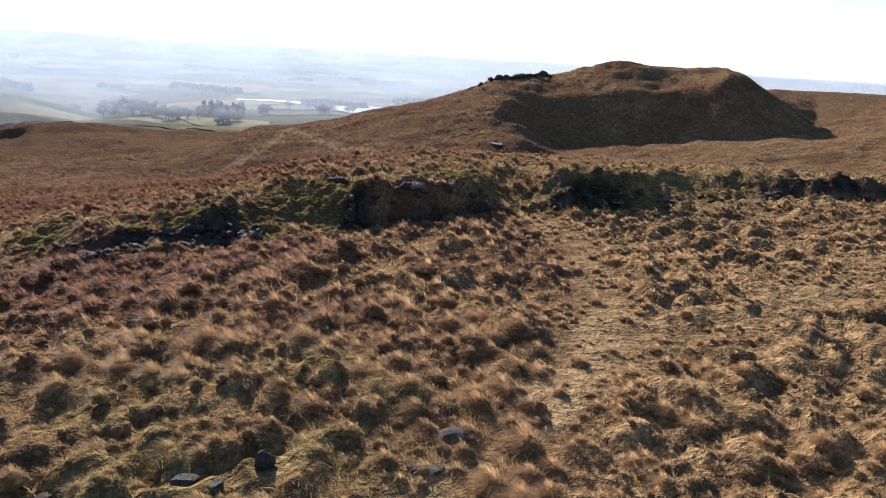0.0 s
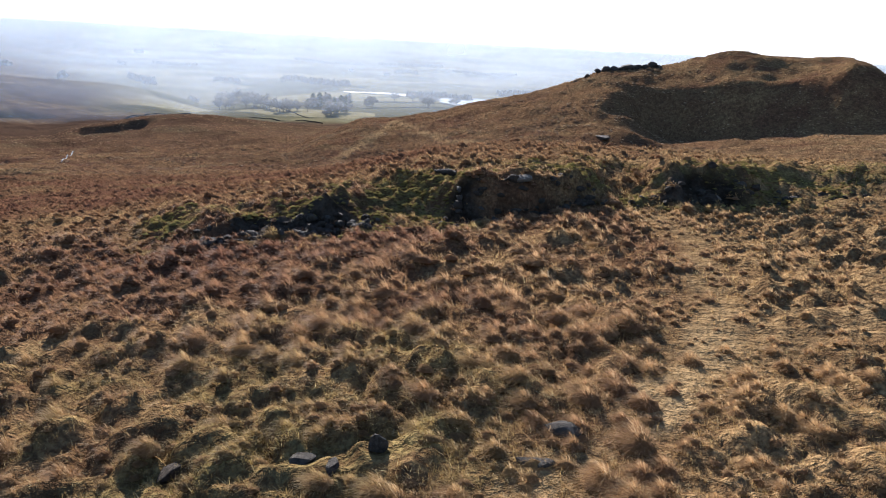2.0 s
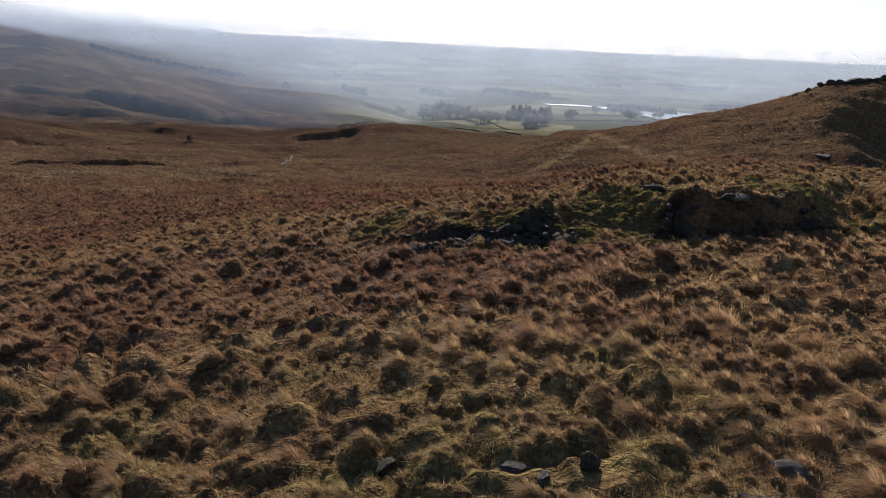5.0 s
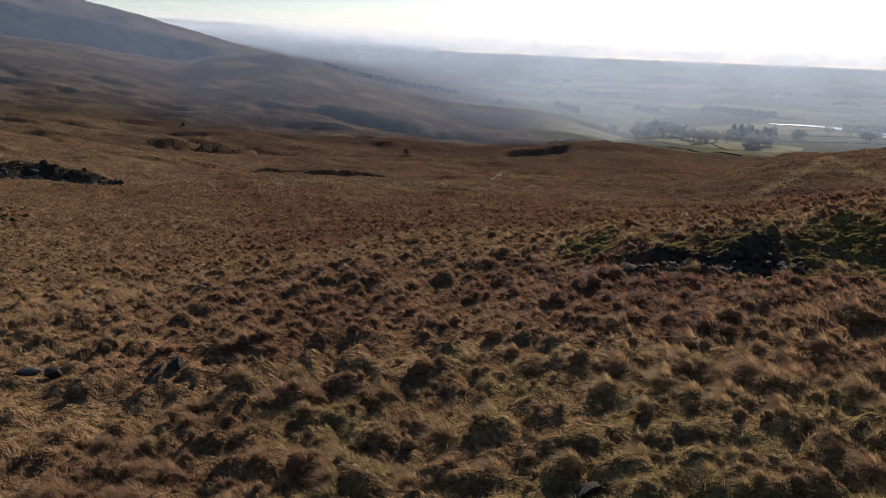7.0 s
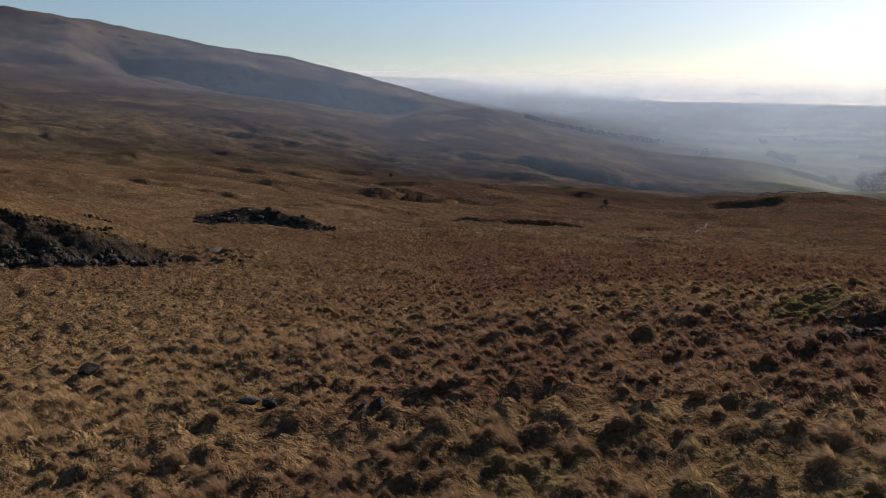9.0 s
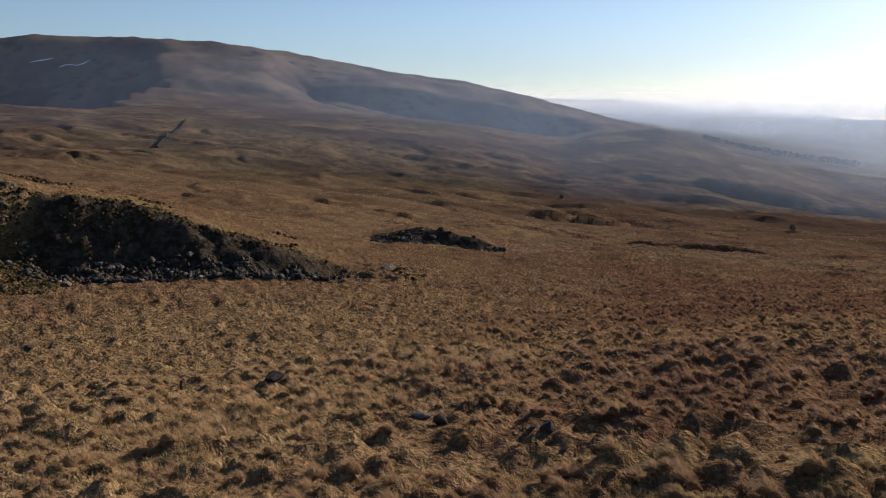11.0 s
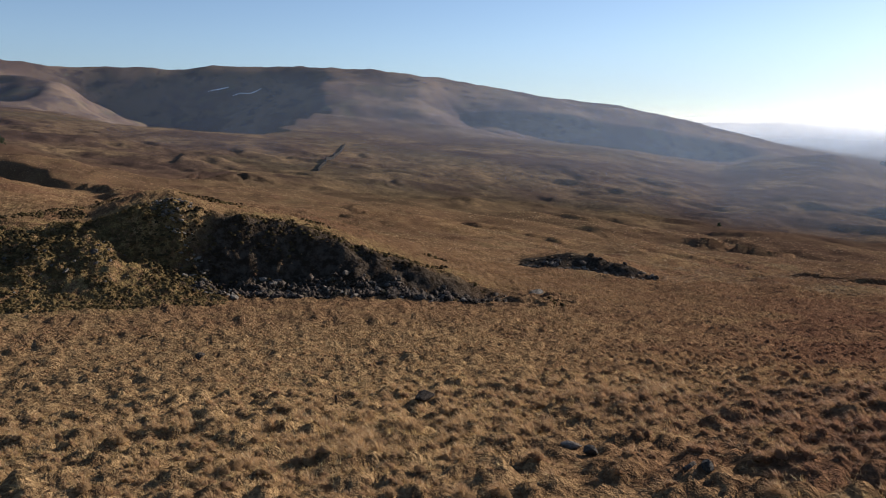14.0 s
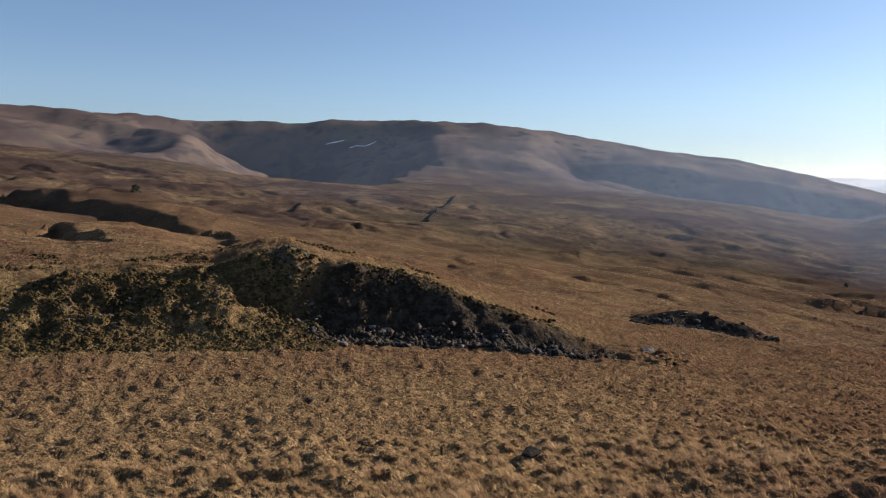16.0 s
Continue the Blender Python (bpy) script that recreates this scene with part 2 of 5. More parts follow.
def fbm(x, y, size, octaves=4, seed=0, gain=0.5):
    x, y, out, amp = x / size, y / size, 0.0, 1.0
    for k in range(octaves):
        out = out + amp * vnoise(x * 0.8 + y * 0.6 + 17 * k, y * 0.8 - x * 0.6 - 31 * k, seed + k)
        x, y, amp = x * 2.03, y * 2.03, amp * gain
    return out


def step(a, b, x):
    t = np.clip((x - a) / (b - a), 0, 1)
    return t * t * (3 - 2 * t)


BEARINGS = (-30, -10, 5, 20, 35, 50, 65, 80, 95, 115)
RINGS = (
    (45, (-6.6, -7.4, -8.7, -10.2, -10.3, -10.0, -9.6, -7.8, -5.9, -4.2)),
    (75, (-2.3, -6.1, -7.6, -8.9, -9.6, -9.4, -8.2, -6.5, -4.6, -3.0)),
    (130, (-1.6, -6.2, -7.0, -7.4, -8.6, -8.6, -7.2, -5.4, -3.9, -2.0)),
    (210, (-0.9, -5.8, -6.6, -6.75, -7.1, -7.1, -5.7, -4.1, -2.7, -0.6)),
    (420, (-1.6, -6.0, -6.6, -6.9, -6.3, -5.3, -3.7, -2.3, -0.9, 1.3)),
    (700, (-4.0, -5.6, -6.0, -6.1, -5.4, -3.9, -1.1, -0.2, 0.9, 2.7)),
    (1300, (-3.9, -4.1, -4.2, -4.5, -3.7, -1.6, 0.5, 1.0, 1.5, 3.6)),
    (2300, (-2.4, -2.6, -2.7, -2.7, -2.9, -0.85, 3.0, 5.35, 5.6, 5.35)),
    (3400, (-1.6, -1.6, -1.6, -1.6, -1.7, -1.4, 1.0, 2.6, 2.8, 2.8)),
    (4400, (-0.15, -0.1, -0.25, -0.2, 0.1, 0.2, 0.0, 1.0, 1.4, 1.4)),
    (4990, (-0.4, -0.4, -0.4, -0.4, -0.4, -0.4, -0.4, 0.4, 0.6, 0.6)),
)


def fall_grid():
    """Slope from the walker's feet, over bearing (half degrees) and log distance, softened."""
    az = np.arange(-180, 180, 0.5)
    rows, logs = [], []
    slope = 0.028 + 0.112 * step(0, 76, az) - 0.02 * step(-10, -40, az)
    for r in (0.5, 3, 9, 14, 20):
        drop = step(9, 20, r) * 0.048 * step(6, 22, az) * (1 - step(45, 75, az)) + (0.016 * step(40, 80, az) if r > 13 else 0)
        rows.append(-slope - drop), logs.append(math.log(r))
    for r, dips in RINGS:
        dip = np.interp(az, (-180, -100) + BEARINGS + (160, 180), (1.5, -1) + dips + (1.5, 1.5))
        rows.append(np.tan(np.radians(dip)) + EYE / r), logs.append(math.log(r))
    lr = np.arange(math.log(0.5), math.log(5200), 0.02)
    rows = np.array(rows)
    grid = np.stack([np.interp(lr, logs, rows[:, i]) for i in range(len(az))], 1)

    def blur(g, sigma, axis, mode):
        k = np.exp(-0.5 * (np.arange(-4 * sigma, 4 * sigma + 1) / sigma) ** 2)
        k /= k.sum()
        n = len(k) // 2
        pad = [(0, 0), (0, 0)]
        pad[axis] = (n, n)
        p = np.pad(g, pad, mode=mode)
        return sum(w * (p[j:j + g.shape[0]] if axis == 0 else p[:, j:j + g.shape[1]]) for j, w in enumerate(k))
    return lr, blur(blur(grid, 5, 0, "edge"), 6, 1, "wrap")


LOGS, FALL = fall_grid()


def base(az, r):
    u = np.clip((np.log(np.maximum(r, 0.5)) - LOGS[0]) / 0.02, 0, len(LOGS) - 1.001)
    v = ((az + 180) % 360) / 0.5
    i, j = u.astype(int), v.astype(int) % 720
    fu, fv, k = u - i, v - np.floor(v), (j + 1) % 720
    q = (FALL[i, j] * (1 - fv) + FALL[i, k] * fv) * (1 - fu) + (FALL[i + 1, j] * (1 - fv) + FALL[i + 1, k] * fv) * fu
    return -EYE + q * r


def crest(az, r, line, far):
    """How far a crest line (bearing, dip) at that distance stands above the base, by bearing."""
    a = np.array(line)[::-1] if line[0][0] > line[-1][0] else np.array(line)
    top = far * np.tan(np.radians(np.interp(az, a[:, 0], a[:, 1])))
    inside = step(a[0, 0] - 3, a[0, 0], az) * (1 - step(a[-1, 0], a[-1, 0] + 3, az))
    return np.maximum(0, top - base(az, far + 0 * r)) * inside


KNOLL = ((17, -6.9), (14.8, -6.0), (12.9, -5.8), (9, -5.1), (6.8, -4.5), (5, -4.1), (1.2, -2.95), (-1.9, -1.66), (-4.4, -1.1),
         (-8.4, -0.3), (-10.2, 0.12), (-12, -0.05), (-17.2, 0.0), (-18.3, -0.46), (-20.2, -1.5), (-23.1, -3.6), (-24.5, -4.6))
BANK = ((30, -13.6), (26.8, -13.0), (22.7, -13.3), (20.5, -12.7), (18.4, -12.2), (15.9, -11.6), (13.5, -11.0), (10.8, -9.9), (8.7, -10.0), (7.3, -9.4), (3.9, -9.3), (-0.4, -9.0),
        (-3.2, -8.6), (-7.2, -8.0), (-11.1, -7.75), (-15.3, -7.7), (-19.9, -6.9), (-23.7, -6.85), (-27.5, -6.5), (-34, -6.2))
QUARRY = ((103, -8.2), (101.5, -7.0), (99.5, -5.6), (97.5, -4.85), (95.8, -4.2), (94.1, -3.9), (90.4, -4.75), (85.8, -5.7), (82.7, -6.7), (79.8, -7.7), (76.5, -8.9), (73.2, -10.1), (70, -10.9))
BESIDE = ((118, -6.0), (112, -6.1), (107, -6.0), (103, -5.45), (100, -5.5), (97, -5.9), (94.5, -6.6), (92.5, -7.9), (90.5, -9.2))
MOUND = ((56, -9.3), (52.5, -9.0), (47, -9.25), (41, -9.2), (34.5, -9.4), (29, -9.8), (24, -10.4))
MOOR_SPUR = ((42, -7.9), (39.7, -7.66), (37.3, -7.5), (35.3, -7.42), (34.1, -7.0), (33.1, -6.69), (32.2, -6.66), (31.3, -6.64), (28.9, -6.52), (25, -6.54), (21.6, -6.72), (18, -6.9))
BROW = ((55.5, -9.5), (53.6, -9.2), (52, -8.9), (50.5, -8.67), (48, -8.55), (45.8, -8.47), (44, -8.65), (42.2, -8.92), (40.5, -9.3))
CRAG = ((70.5, -8.9), (69.6, -8.5), (68, -8.25), (66.5, -8.05), (64.5, -8.15), (62.5, -8.6), (60.9, -9.15), (59.5, -9.6))


# a spur behind the knoll, and pale hills on the far skyline
SPUR = ((-17.5, -2.6), (-19, -1.7), (-20.4, -1.35), (-23.8, -1.05), (-26.6, -1.1), (-34, -0.9))
SKYLINE = ((62, 0.9), (57, 1.1), (53, 1.05), (50, 0.9), (48, 0.7), (44, 0.5), (40, 0.1))


def bank_foot(az):
    return 9.2 + 0.9 * step(22, 8, az) + 1.6 * step(8, -8, az) + 5.0 * step(-4, -30, az)


def polar(az, r):
    a = math.radians(az)
    return -math.sin(a) * r, math.cos(a) * r


TROD = [polar(*p) for p in ((8, 1.6), (3.6, 3.2), (-3, 3.7), (-5.8, 4.1), (-8.5, 4.7), (-11.3, 5.5), (-10.9, 6.6), (-9.6, 8.2), (-8.9, 9.6), (-6.5, 10.8))]
TROD_SIDE = [polar(*p) for p in ((-11.3, 5.5), (-16.3, 6.5), (-21.7, 7.3), (-28.5, 10.1), (-36, 13))]


KNOLL_TRACK = [polar(*p) for p in ((16.8, 63), (16.2, 66), (14.2, 74), (12.4, 86), (10.1, 75), (8.1, 68.4), (6.5, 66))]
TERRACE = [polar(*p) for p in ((66, 6.3), (57.7, 6.15), (49.6, 6.15), (41, 6.05), (34, 6.15), (28.2, 6.1), (22, 6.25), (16, 6.35), (9.5, 6.9), (3, 8.0), (-4, 9.2))]


def near_line(x, y, line, wide):
    best = np.full(x.shape, 1e9)
    for (ax, ay), (bx, by) in zip(line, line[1:]):
        dx, dy = bx - ax, by - ay
        t = np.clip(((x - ax) * dx + (y - ay) * dy) / (dx * dx + dy * dy), 0, 1)
        best = np.minimum(best, np.hypot(x - ax - t * dx, y - ay - t * dy))
    return 1 - step(wide * 0.45, wide, best)


# crest lines of shaded scarps: bearing and dip of the crest, depth of the face in degrees
EDGES = (
    ((59.4, -6.73, 0.2), (58.3, -6.58, 0.35), (56.9, -6.82, 0.7), (55, -6.97, 0.6), (53.2, -7.05, 0.3), (51.3, -7.19, 0.25), (48.6, -7.48, 0.12), (47, -7.78, 0.1)),
    ((62.2, -5.61, 0.1), (60.3, -5.69, 0.18), (57.2, -6.06, 0.1)),
    ((38.1, -8.33, 0.12), (35.7, -8.48, 0.18), (34.8, -8.6, 0.2), (33.2, -8.33, 0.18), (30.8, -8.01, 0.2), (27.2, -7.89, 0.15), (25.3, -7.88, 0.1)),
    ((83.5, -5.4, 0.2), (81.6, -5.03, 1.0), (79.6, -5.15, 1.0), (78.2, -5.3, 0.8), (76.6, -5.5, 0.4), (75.1, -5.76, 0.15)),
    ((91.5, -2.88, 0.1), (90.0, -2.09, 0.6), (88.4, -2.49, 0.5), (86.5, -3.08, 0.1)),
    ((113, 0.1, 0.5), (111.8, 0.05, 0.7), (109.4, 0.0, 1.3), (107.6, -0.4, 1.4), (105.4, -0.75, 1.4), (102.4, -1.41, 1.5), (100, -2.65, 0.6)),
    ((110.9, -2.5, 0.1), (109.6, -1.95, 0.9), (108.5, -2.3, 1.0), (107.3, -2.77, 0.8), (106.3, -3.3, 0.2)),
    ((99.5, -3.3, 0.15), (98, -3.25, 0.8), (96.5, -3.5, 0.9), (95, -3.9, 0.4)),
)


def plan_edge(line, dips_at):
    """A crest line in plan: each bearing's distance is where the slope first reaches that dip."""
    rs = np.exp(np.arange(math.log(48), math.log(700), 0.01))
    out = []
    for b, dip, thick in line:
        d = dips_at(np.full(len(rs), float(b)), rs)
        hit = np.nonzero(d >= dip - 0.5 * thick)[0]
        r = rs[hit[0]] if len(hit) else rs[int(np.argmax(d))]
        out.append((b, r, r * math.tan(math.radians(thick))))
    r = np.convolve(np.pad([math.log(o[1]) for o in out], 1, mode="edge"), (0.25, 0.5, 0.25), "valid")
    return [(*polar(o[0], math.exp(q)), o[2]) for o, q in zip(out, r)]


def edge_lift(x, y, line, rough=0.5, steep=1.3, behind=14.0, ahead=7.0):
    """A scarp along a line in plan: up towards the sun, with a hollow at its foot and a long fall behind it."""
    tall = max(p[2] for p in line)
    lift = np.zeros(x.shape)
    px, py = [p[0] for p in line], [p[1] for p in line]
    m = tall * (behind + 4)
    near = np.nonzero((x > min(px) - m) & (x < max(px) + m) & (y > min(py) - m) & (y < max(py) + m))[0]
    if not len(near):
        return lift
    x, y = x[near], y[near]
    run = steep * tall
    wx, wy = rough * run * fbm(x, y, 3.0 * run, 3, 58), rough * run * fbm(x, y, 3.0 * run, 3, 63)
    x, y = x + wx, y + wy
    best, side, h, end = np.full(x.shape, 1e9), np.zeros(x.shape), np.zeros(x.shape), np.zeros(x.shape)
    sx, sy = -math.sin(math.radians(SUN_BEARING)), math.cos(math.radians(SUN_BEARING))
    for k, ((ax, ay, ah), (bx, by, bh)) in enumerate(zip(line, line[1:])):
        dx, dy = bx - ax, by - ay
        long = math.hypot(dx, dy)
        nx, ny = -dy / long, dx / long
        if nx * sx + ny * sy < 0:
            nx, ny = -nx, -ny
        raw = ((x - ax) * dx + (y - ay) * dy) / long ** 2
        t = np.clip(raw, 0, 1)
        d = np.hypot(x - ax - t * dx, y - ay - t * dy)
        over = np.where((raw < 0) & (k == 0), -raw * long, np.where((raw > 1) & (k == len(line) - 2), (raw - 1) * long, 0))
        closer = d < best
        best = np.where(closer, d, best)
        side = np.where(closer, (x - ax) * nx + (y - ay) * ny, side)
        h = np.where(closer, ah + (bh - ah) * t, h)
        end = np.where(closer, over, end)
    p = np.sign(side) * best
    run = np.maximum(steep * h, 0.4)
    up = step(-run / 2, run / 2, p)
    h = h * (1 - step(0, 3 * tall, end)) * np.clip(1 + 0.3 * fbm(x, y, 5 * tall, 2, 66), 0.4, 1.4)
    lift[near] = h * (0.62 * up * (1 - step(0.5 * run, 0.5 * run + behind * tall, p)) - 0.42 * (1 - up) * step(-0.5 * run - ahead * tall, -0.5 * run, p))
    return lift


# the gill and the valley side beyond it: bearing, rim this side, top of the far bank, skyline over the valley
GILL = ((57, -4.3, -4.2, -1.5), (53.8, -4.42, -4.3, -1.2), (51.2, -4.57, -4.3, -1.0), (49.2, -4.7, -4.32, -0.9), (47, -4.92, -4.4, -1.6), (44.7, -5.2, -4.5, -2.3), (42.2, -5.74, -4.78, -2.95), (40.2, -6.1, -5.25, -3.35), (38.3, -6.48, -5.72, -3.69),
        (36.4, -6.66, -6.05, -3.9), (34.5, -6.85, -6.3, -4.02), (31.5, -7.0, -6.5, -4.13), (29.1, -7.1, -6.5, -4.37), (27.5, -7.1, -6.5, -4.73), (25.5, -7.1, -6.5, -5.32), (22, -7.1, -6.6, -6.0))
# the shaded flank of the fell: bearing, top and foot of the steep part
FLANK = ((77, 1.75, 1.7), (75, 1.85, 1.7), (74, 1.95, 1.5), (72.1, 2.2, 1.15), (69.9, 2.31, 0.65), (66.2, 2.03, -0.26), (62.3, 1.5, -1.02), (58.4, 0.76, -1.32), (55.6, 0.19, -1.4), (52.5, -0.4, -1.5))


def knots(az, r, z, rows, left, right, fade):
    """Draws the ground through rows of (distance, height) by bearing, from the first row's distance to the last's."""
    weight = step(right - fade, right, az) * (1 - step(left, left + fade, az))
    out = z
    for (r0, h0), (r1, h1) in zip(rows, rows[1:]):
        t = step(0, 1, (r - r0) / (r1 - r0)) * 0.5 + np.clip((r - r0) / (r1 - r0), 0, 1) * 0.5
        out = np.where((r >= r0) & (r < r1), h0 + (h1 - h0) * t, out)
    return z + (out - z) * weight


def gill_and_flank(az, r, x, y, z):
    g = np.array(GILL)[::-1]
    bent = az + 0.22 * fbm(x, y, 90, 3, 171)
    rim, top, sky_ = (np.tan(np.radians(np.interp(bent, g[:, 0], g[:, 1 + k]))) for k in range(3))
    one = np.ones_like(az)
    rows = [(330 * one, base(az, 330 * one)), (430 * one, 430 * rim), (455 * one, 455 * (rim - 0.016)), (470 * one, 470 * (rim - 0.013)), (496 * one, 496 * top), (700 * one, 700 * (top + (sky_ - top) * 0.55)), (900 * one, 900 * sky_),
            (1010 * one, 1010 * (sky_ - 0.012)), (1350 * one, base(az, 1350 * one))]
    z = knots(az, r, z, rows, 53.5, 27, 4)
    f = np.array(FLANK)[::-1]
    bent = az + 0.9 * fbm(x, y, 160, 4, 173)
    top, low = (np.tan(np.radians(np.interp(bent, f[:, 0], f[:, 1 + k]))) for k in range(2))
    high = 1790 * one
    foot = high - np.maximum((1790 * top - 1700 * low) / 0.85, 30)
    rows = [(1000 * one, base(az, 1000 * one)), (1250 * one, base(az, 1250 * one) * 0.5 + 0.5 * 1250 * np.minimum(low - 0.004, base(az, 1250 * one) / 1250)), (foot, foot * low), (high, high * top), (2300 * one, base(az, 2300 * one))]
    return knots(az, r, z, rows, 73, 56, 4)


def height(x, y, detail=True, edges=None, small=None):
    """The ground's height under (x, y), with the ground under the walker at 0."""
    edges, small = EDGE_LINES if edges is None else edges, SMALL_EDGES if small is None else small
    r, az = np.hypot(x, y) + 1e-6, np.degrees(np.arctan2(-x, y))
    z = gill_and_flank(az, r, x, y, base(az, r))
    wob = fbm(x, y, 0.9, 3, 5)
    # grassy step with a broken earth and stone face
    f = bank_foot(az) + 0.2 * wob + 0.45 * fbm(x, y, 2.0, 2, 9)
    run = bank_run(az) + 0.35 * fbm(x, y, 1.3, 2, 13)
    up = step(f, f + np.maximum(run, 0.3), r) * (1 - step(f + 0.9, f + 8, r))
    z = z + bank_lift(az) * up
    # hollow scooped into the step
    z = z - 0.10 * np.exp(-((az - 4.5) / 5.5) ** 2 - ((r - f + 0.1) / 0.7) ** 2)
    # knoll with a scooped face
    k = crest(az, r, KNOLL, 92.0)
    z = z + crest(az, r, SPUR, 150.0) * step(98, 150, r) * (1 - step(155, 260, r))
    z = z + crest(az, r, SKYLINE, 4800.0) * step(4450, 4800, r)
    scoop = step(-1.8, -6.8, az + 0.9 * fbm(x, y, 7, 3, 23))
    gentle = step(58, 94, r) * (1 - scoop) + scoop * (0.04 * step(62, 77, r) + (0.58 + 0.30 * step(-14, -19, az)) * step(76.5 + 1.5 * fbm(x, y, 9, 2, 21), 83.5, r) + (0.38 - 0.30 * step(-14, -19, az)) * step(81, 95, r))
    z = z + k * gentle * np.exp(-(np.maximum(0, r - 95) / 34) ** 2)
    # quarried bank with a steep face
    q = crest(az, r, QUARRY, 33.5)
    qf = 29.0 + 0.6 * fbm(x, y, 6.0, 2, 33)
    run = 3.5
    qp = 0.55 * step(qf, qf + run, r) + 0.45 * step(qf + 0.25 * run, qf + 0.9 * run, r)
    lump = 0.35 * fbm(x, y, 2.6, 3, 35)
    side = crest(az, r, BESIDE, 32.5) * (0.6 * step(26.6 + lump, 31.5 + lump, r) + 0.4 * step(29.0 + 2 * lump, 33.0, r)) * (1 - step(34, 60, r) * (1 - 0.5 * step(96, 104, az)))
    z = z + np.maximum(q * qp * (1 - step(36, 62, r)), side) + 0.16 * fbm(x, y, 1.5, 3, 37) * step(27, 29, r) * (1 - step(33, 36, r)) * step(91, 94, az)
    # low crag behind it, and the swelling in front of the stream
    cf = 49.5 + 0.9 * fbm(x, y, 3.0, 2, 41)
    z = z + 1.15 * crest(az, r, CRAG, 52.0) * step(cf, cf + 1.3, r) * (1 - step(54, 70, r))
    bf = 82.0 + 1.5 * fbm(x, y, 5.0, 3, 43)
    hollow = step(40.5, 43.5, az) * (1 - step(52, 55, az))
    z = z + crest(az, r, BROW, 86.0) * step(bf, bf + 1.8, r) * (1 - step(88, 125, r)) - 1.7 * hollow * step(64, 78, r) * (1 - step(bf, bf + 1.8, r))
    sf = 184.0 + 2.0 * fbm(x, y, 9.0, 3, 45)
    steep = step(28.5, 30, az) * (1 - step(33, 34.5, az))
    z = z + crest(az, r, MOOR_SPUR, 192.0) * ((1 - 0.8 * steep) * step(130, 190, r) + 0.8 * steep * step(sf, sf + 3.6, r)) * (1 - step(196, 300, r))
    z = z + crest(az, r, MOUND, 62.0) * step(40, 62, r) * (1 - step(63, 74, r))
    # hummocks and hollows of the moor, growing with distance, drawn out along the slope
    wob1, wob2 = fbm(az / 3.4, np.log(r) / 0.5, 1.0, 3, 55, 0.45), fbm(az / 4.2, np.log(r) / 0.3, 1.0, 2, 57)
    calm = 1 - np.exp(-((az - 83) / 2.6) ** 2) * step(280, 380, r) * (1 - step(700, 850, r))
    rolls = fbm(az / 6.5, np.log(r) / 0.10, 1.0, 3, 59, 0.42)
    z = z + step(40, 80, r) * (1 - step(280, 560, r)) * r * 0.0052 * rolls * (0.25 + 0.75 * step(10, 26, az)) * calm
    far = step(25, 120, r)
    z = z + far * np.minimum(r, 900) * 0.0028 * fbm(x, y, 42, 3, 51) * (1 - 0.6 * step(500, 900, r)) * calm
    z = z + step(45, 90, r) * (1 - step(420, 700, r)) * r * 0.0024 * fbm(x, y, 15, 4, 53, 0.55) * calm * (0.3 + 0.7 * step(12, 24, az))
    for b, d, h, wide, deep in HUMMOCKS:
        along, across = (az - b) * math.pi / 180 * d, r - d
        z = z + h * np.exp(-(along / wide) ** 2 - (across / np.where(across < 0, deep * 0.5, deep)) ** 2)
    # scarps and stream banks that look away from the sun, and many small ones over the moor
    for line in edges:
        z = z + edge_lift(x, y, line)
    for line in small:
        z = z + edge_lift(x, y, line, 0.25, 1.9, 12.0, 4.0)
    # fells: spurs and combes
    fell = step(800, 1500, r) * step(40, 62, az)
    z = z + fell * (16 * fbm(x, y, 420, 5, 61, 0.5) + 3.2 * fbm(x, y, 95, 4, 64, 0.55))
    for right, floor, swing, rise, near, far_, depth in COMBES:
        lean = az + 1.5 * fbm(x, y, 330, 5, 67, 0.55)
        right = right + 1.1 * ((r - 1850) / 480) ** 2
        low = np.maximum(floor + swing * (r - 1400) / 800, right + 1.5)
        cut = np.where(lean < low, np.clip((lean - right) / (low - right), 0, 1) ** 1.1, 1 - step(low, low + rise, lean))
        z = z - depth * cut * np.clip((r - near) / 650, 0, 1) * (1 - step(far_ - 170, far_, r))
    gully = az - 70.0 - 4.6 * (r - 1300) / 560
    z = z - 7 * np.exp(-((gully + 0.5 * fbm(x, y, 120, 2, 69)) / 0.22) ** 2) * step(1200, 1400, r) * (1 - step(1850, 2050, r))
    valley = step(500, 1100, r) * (1 - step(34, 50, az))
    z = z + valley * (3 * fbm(x, y, 260, 3, 71) * (1 - np.exp(-((az - 10) / 8) ** 2 - ((r - 1300) / 260) ** 2)) + step(1500, 3500, r) * 1.5 * fbm(x, y, 520, 3, 77))
    if detail:
        z = z + step(20, 45, r) * (1 - step(110, 170, r)) * (0.16 * fbm(x, y, 2.6, 3, 97, 0.6) + 0.22 * step(16, 6, az) * step(55, 66, r) * fbm(x, y, 7.0, 3, 99))
        near = 1 - step(18, 60, r)
        z = z + near * (0.125 * (np.abs(fbm(x, y, 0.36, 3, 81)) - 0.3) * (1 - near_line(x, y, TROD, 0.55)) * (1 - 0.5 * near_line(x, y, TROD_SIDE, 0.6)) + 0.05 * fbm(x, y, 2.2, 2, 85))
        face = np.exp(-((r - f - 0.4) / 0.7) ** 2) * step(34, 28, az) * step(-36, -30, az)
        face = face * (0.3 + 0.7 * (1 - step(0.9, 1.8, bank_run(az))))
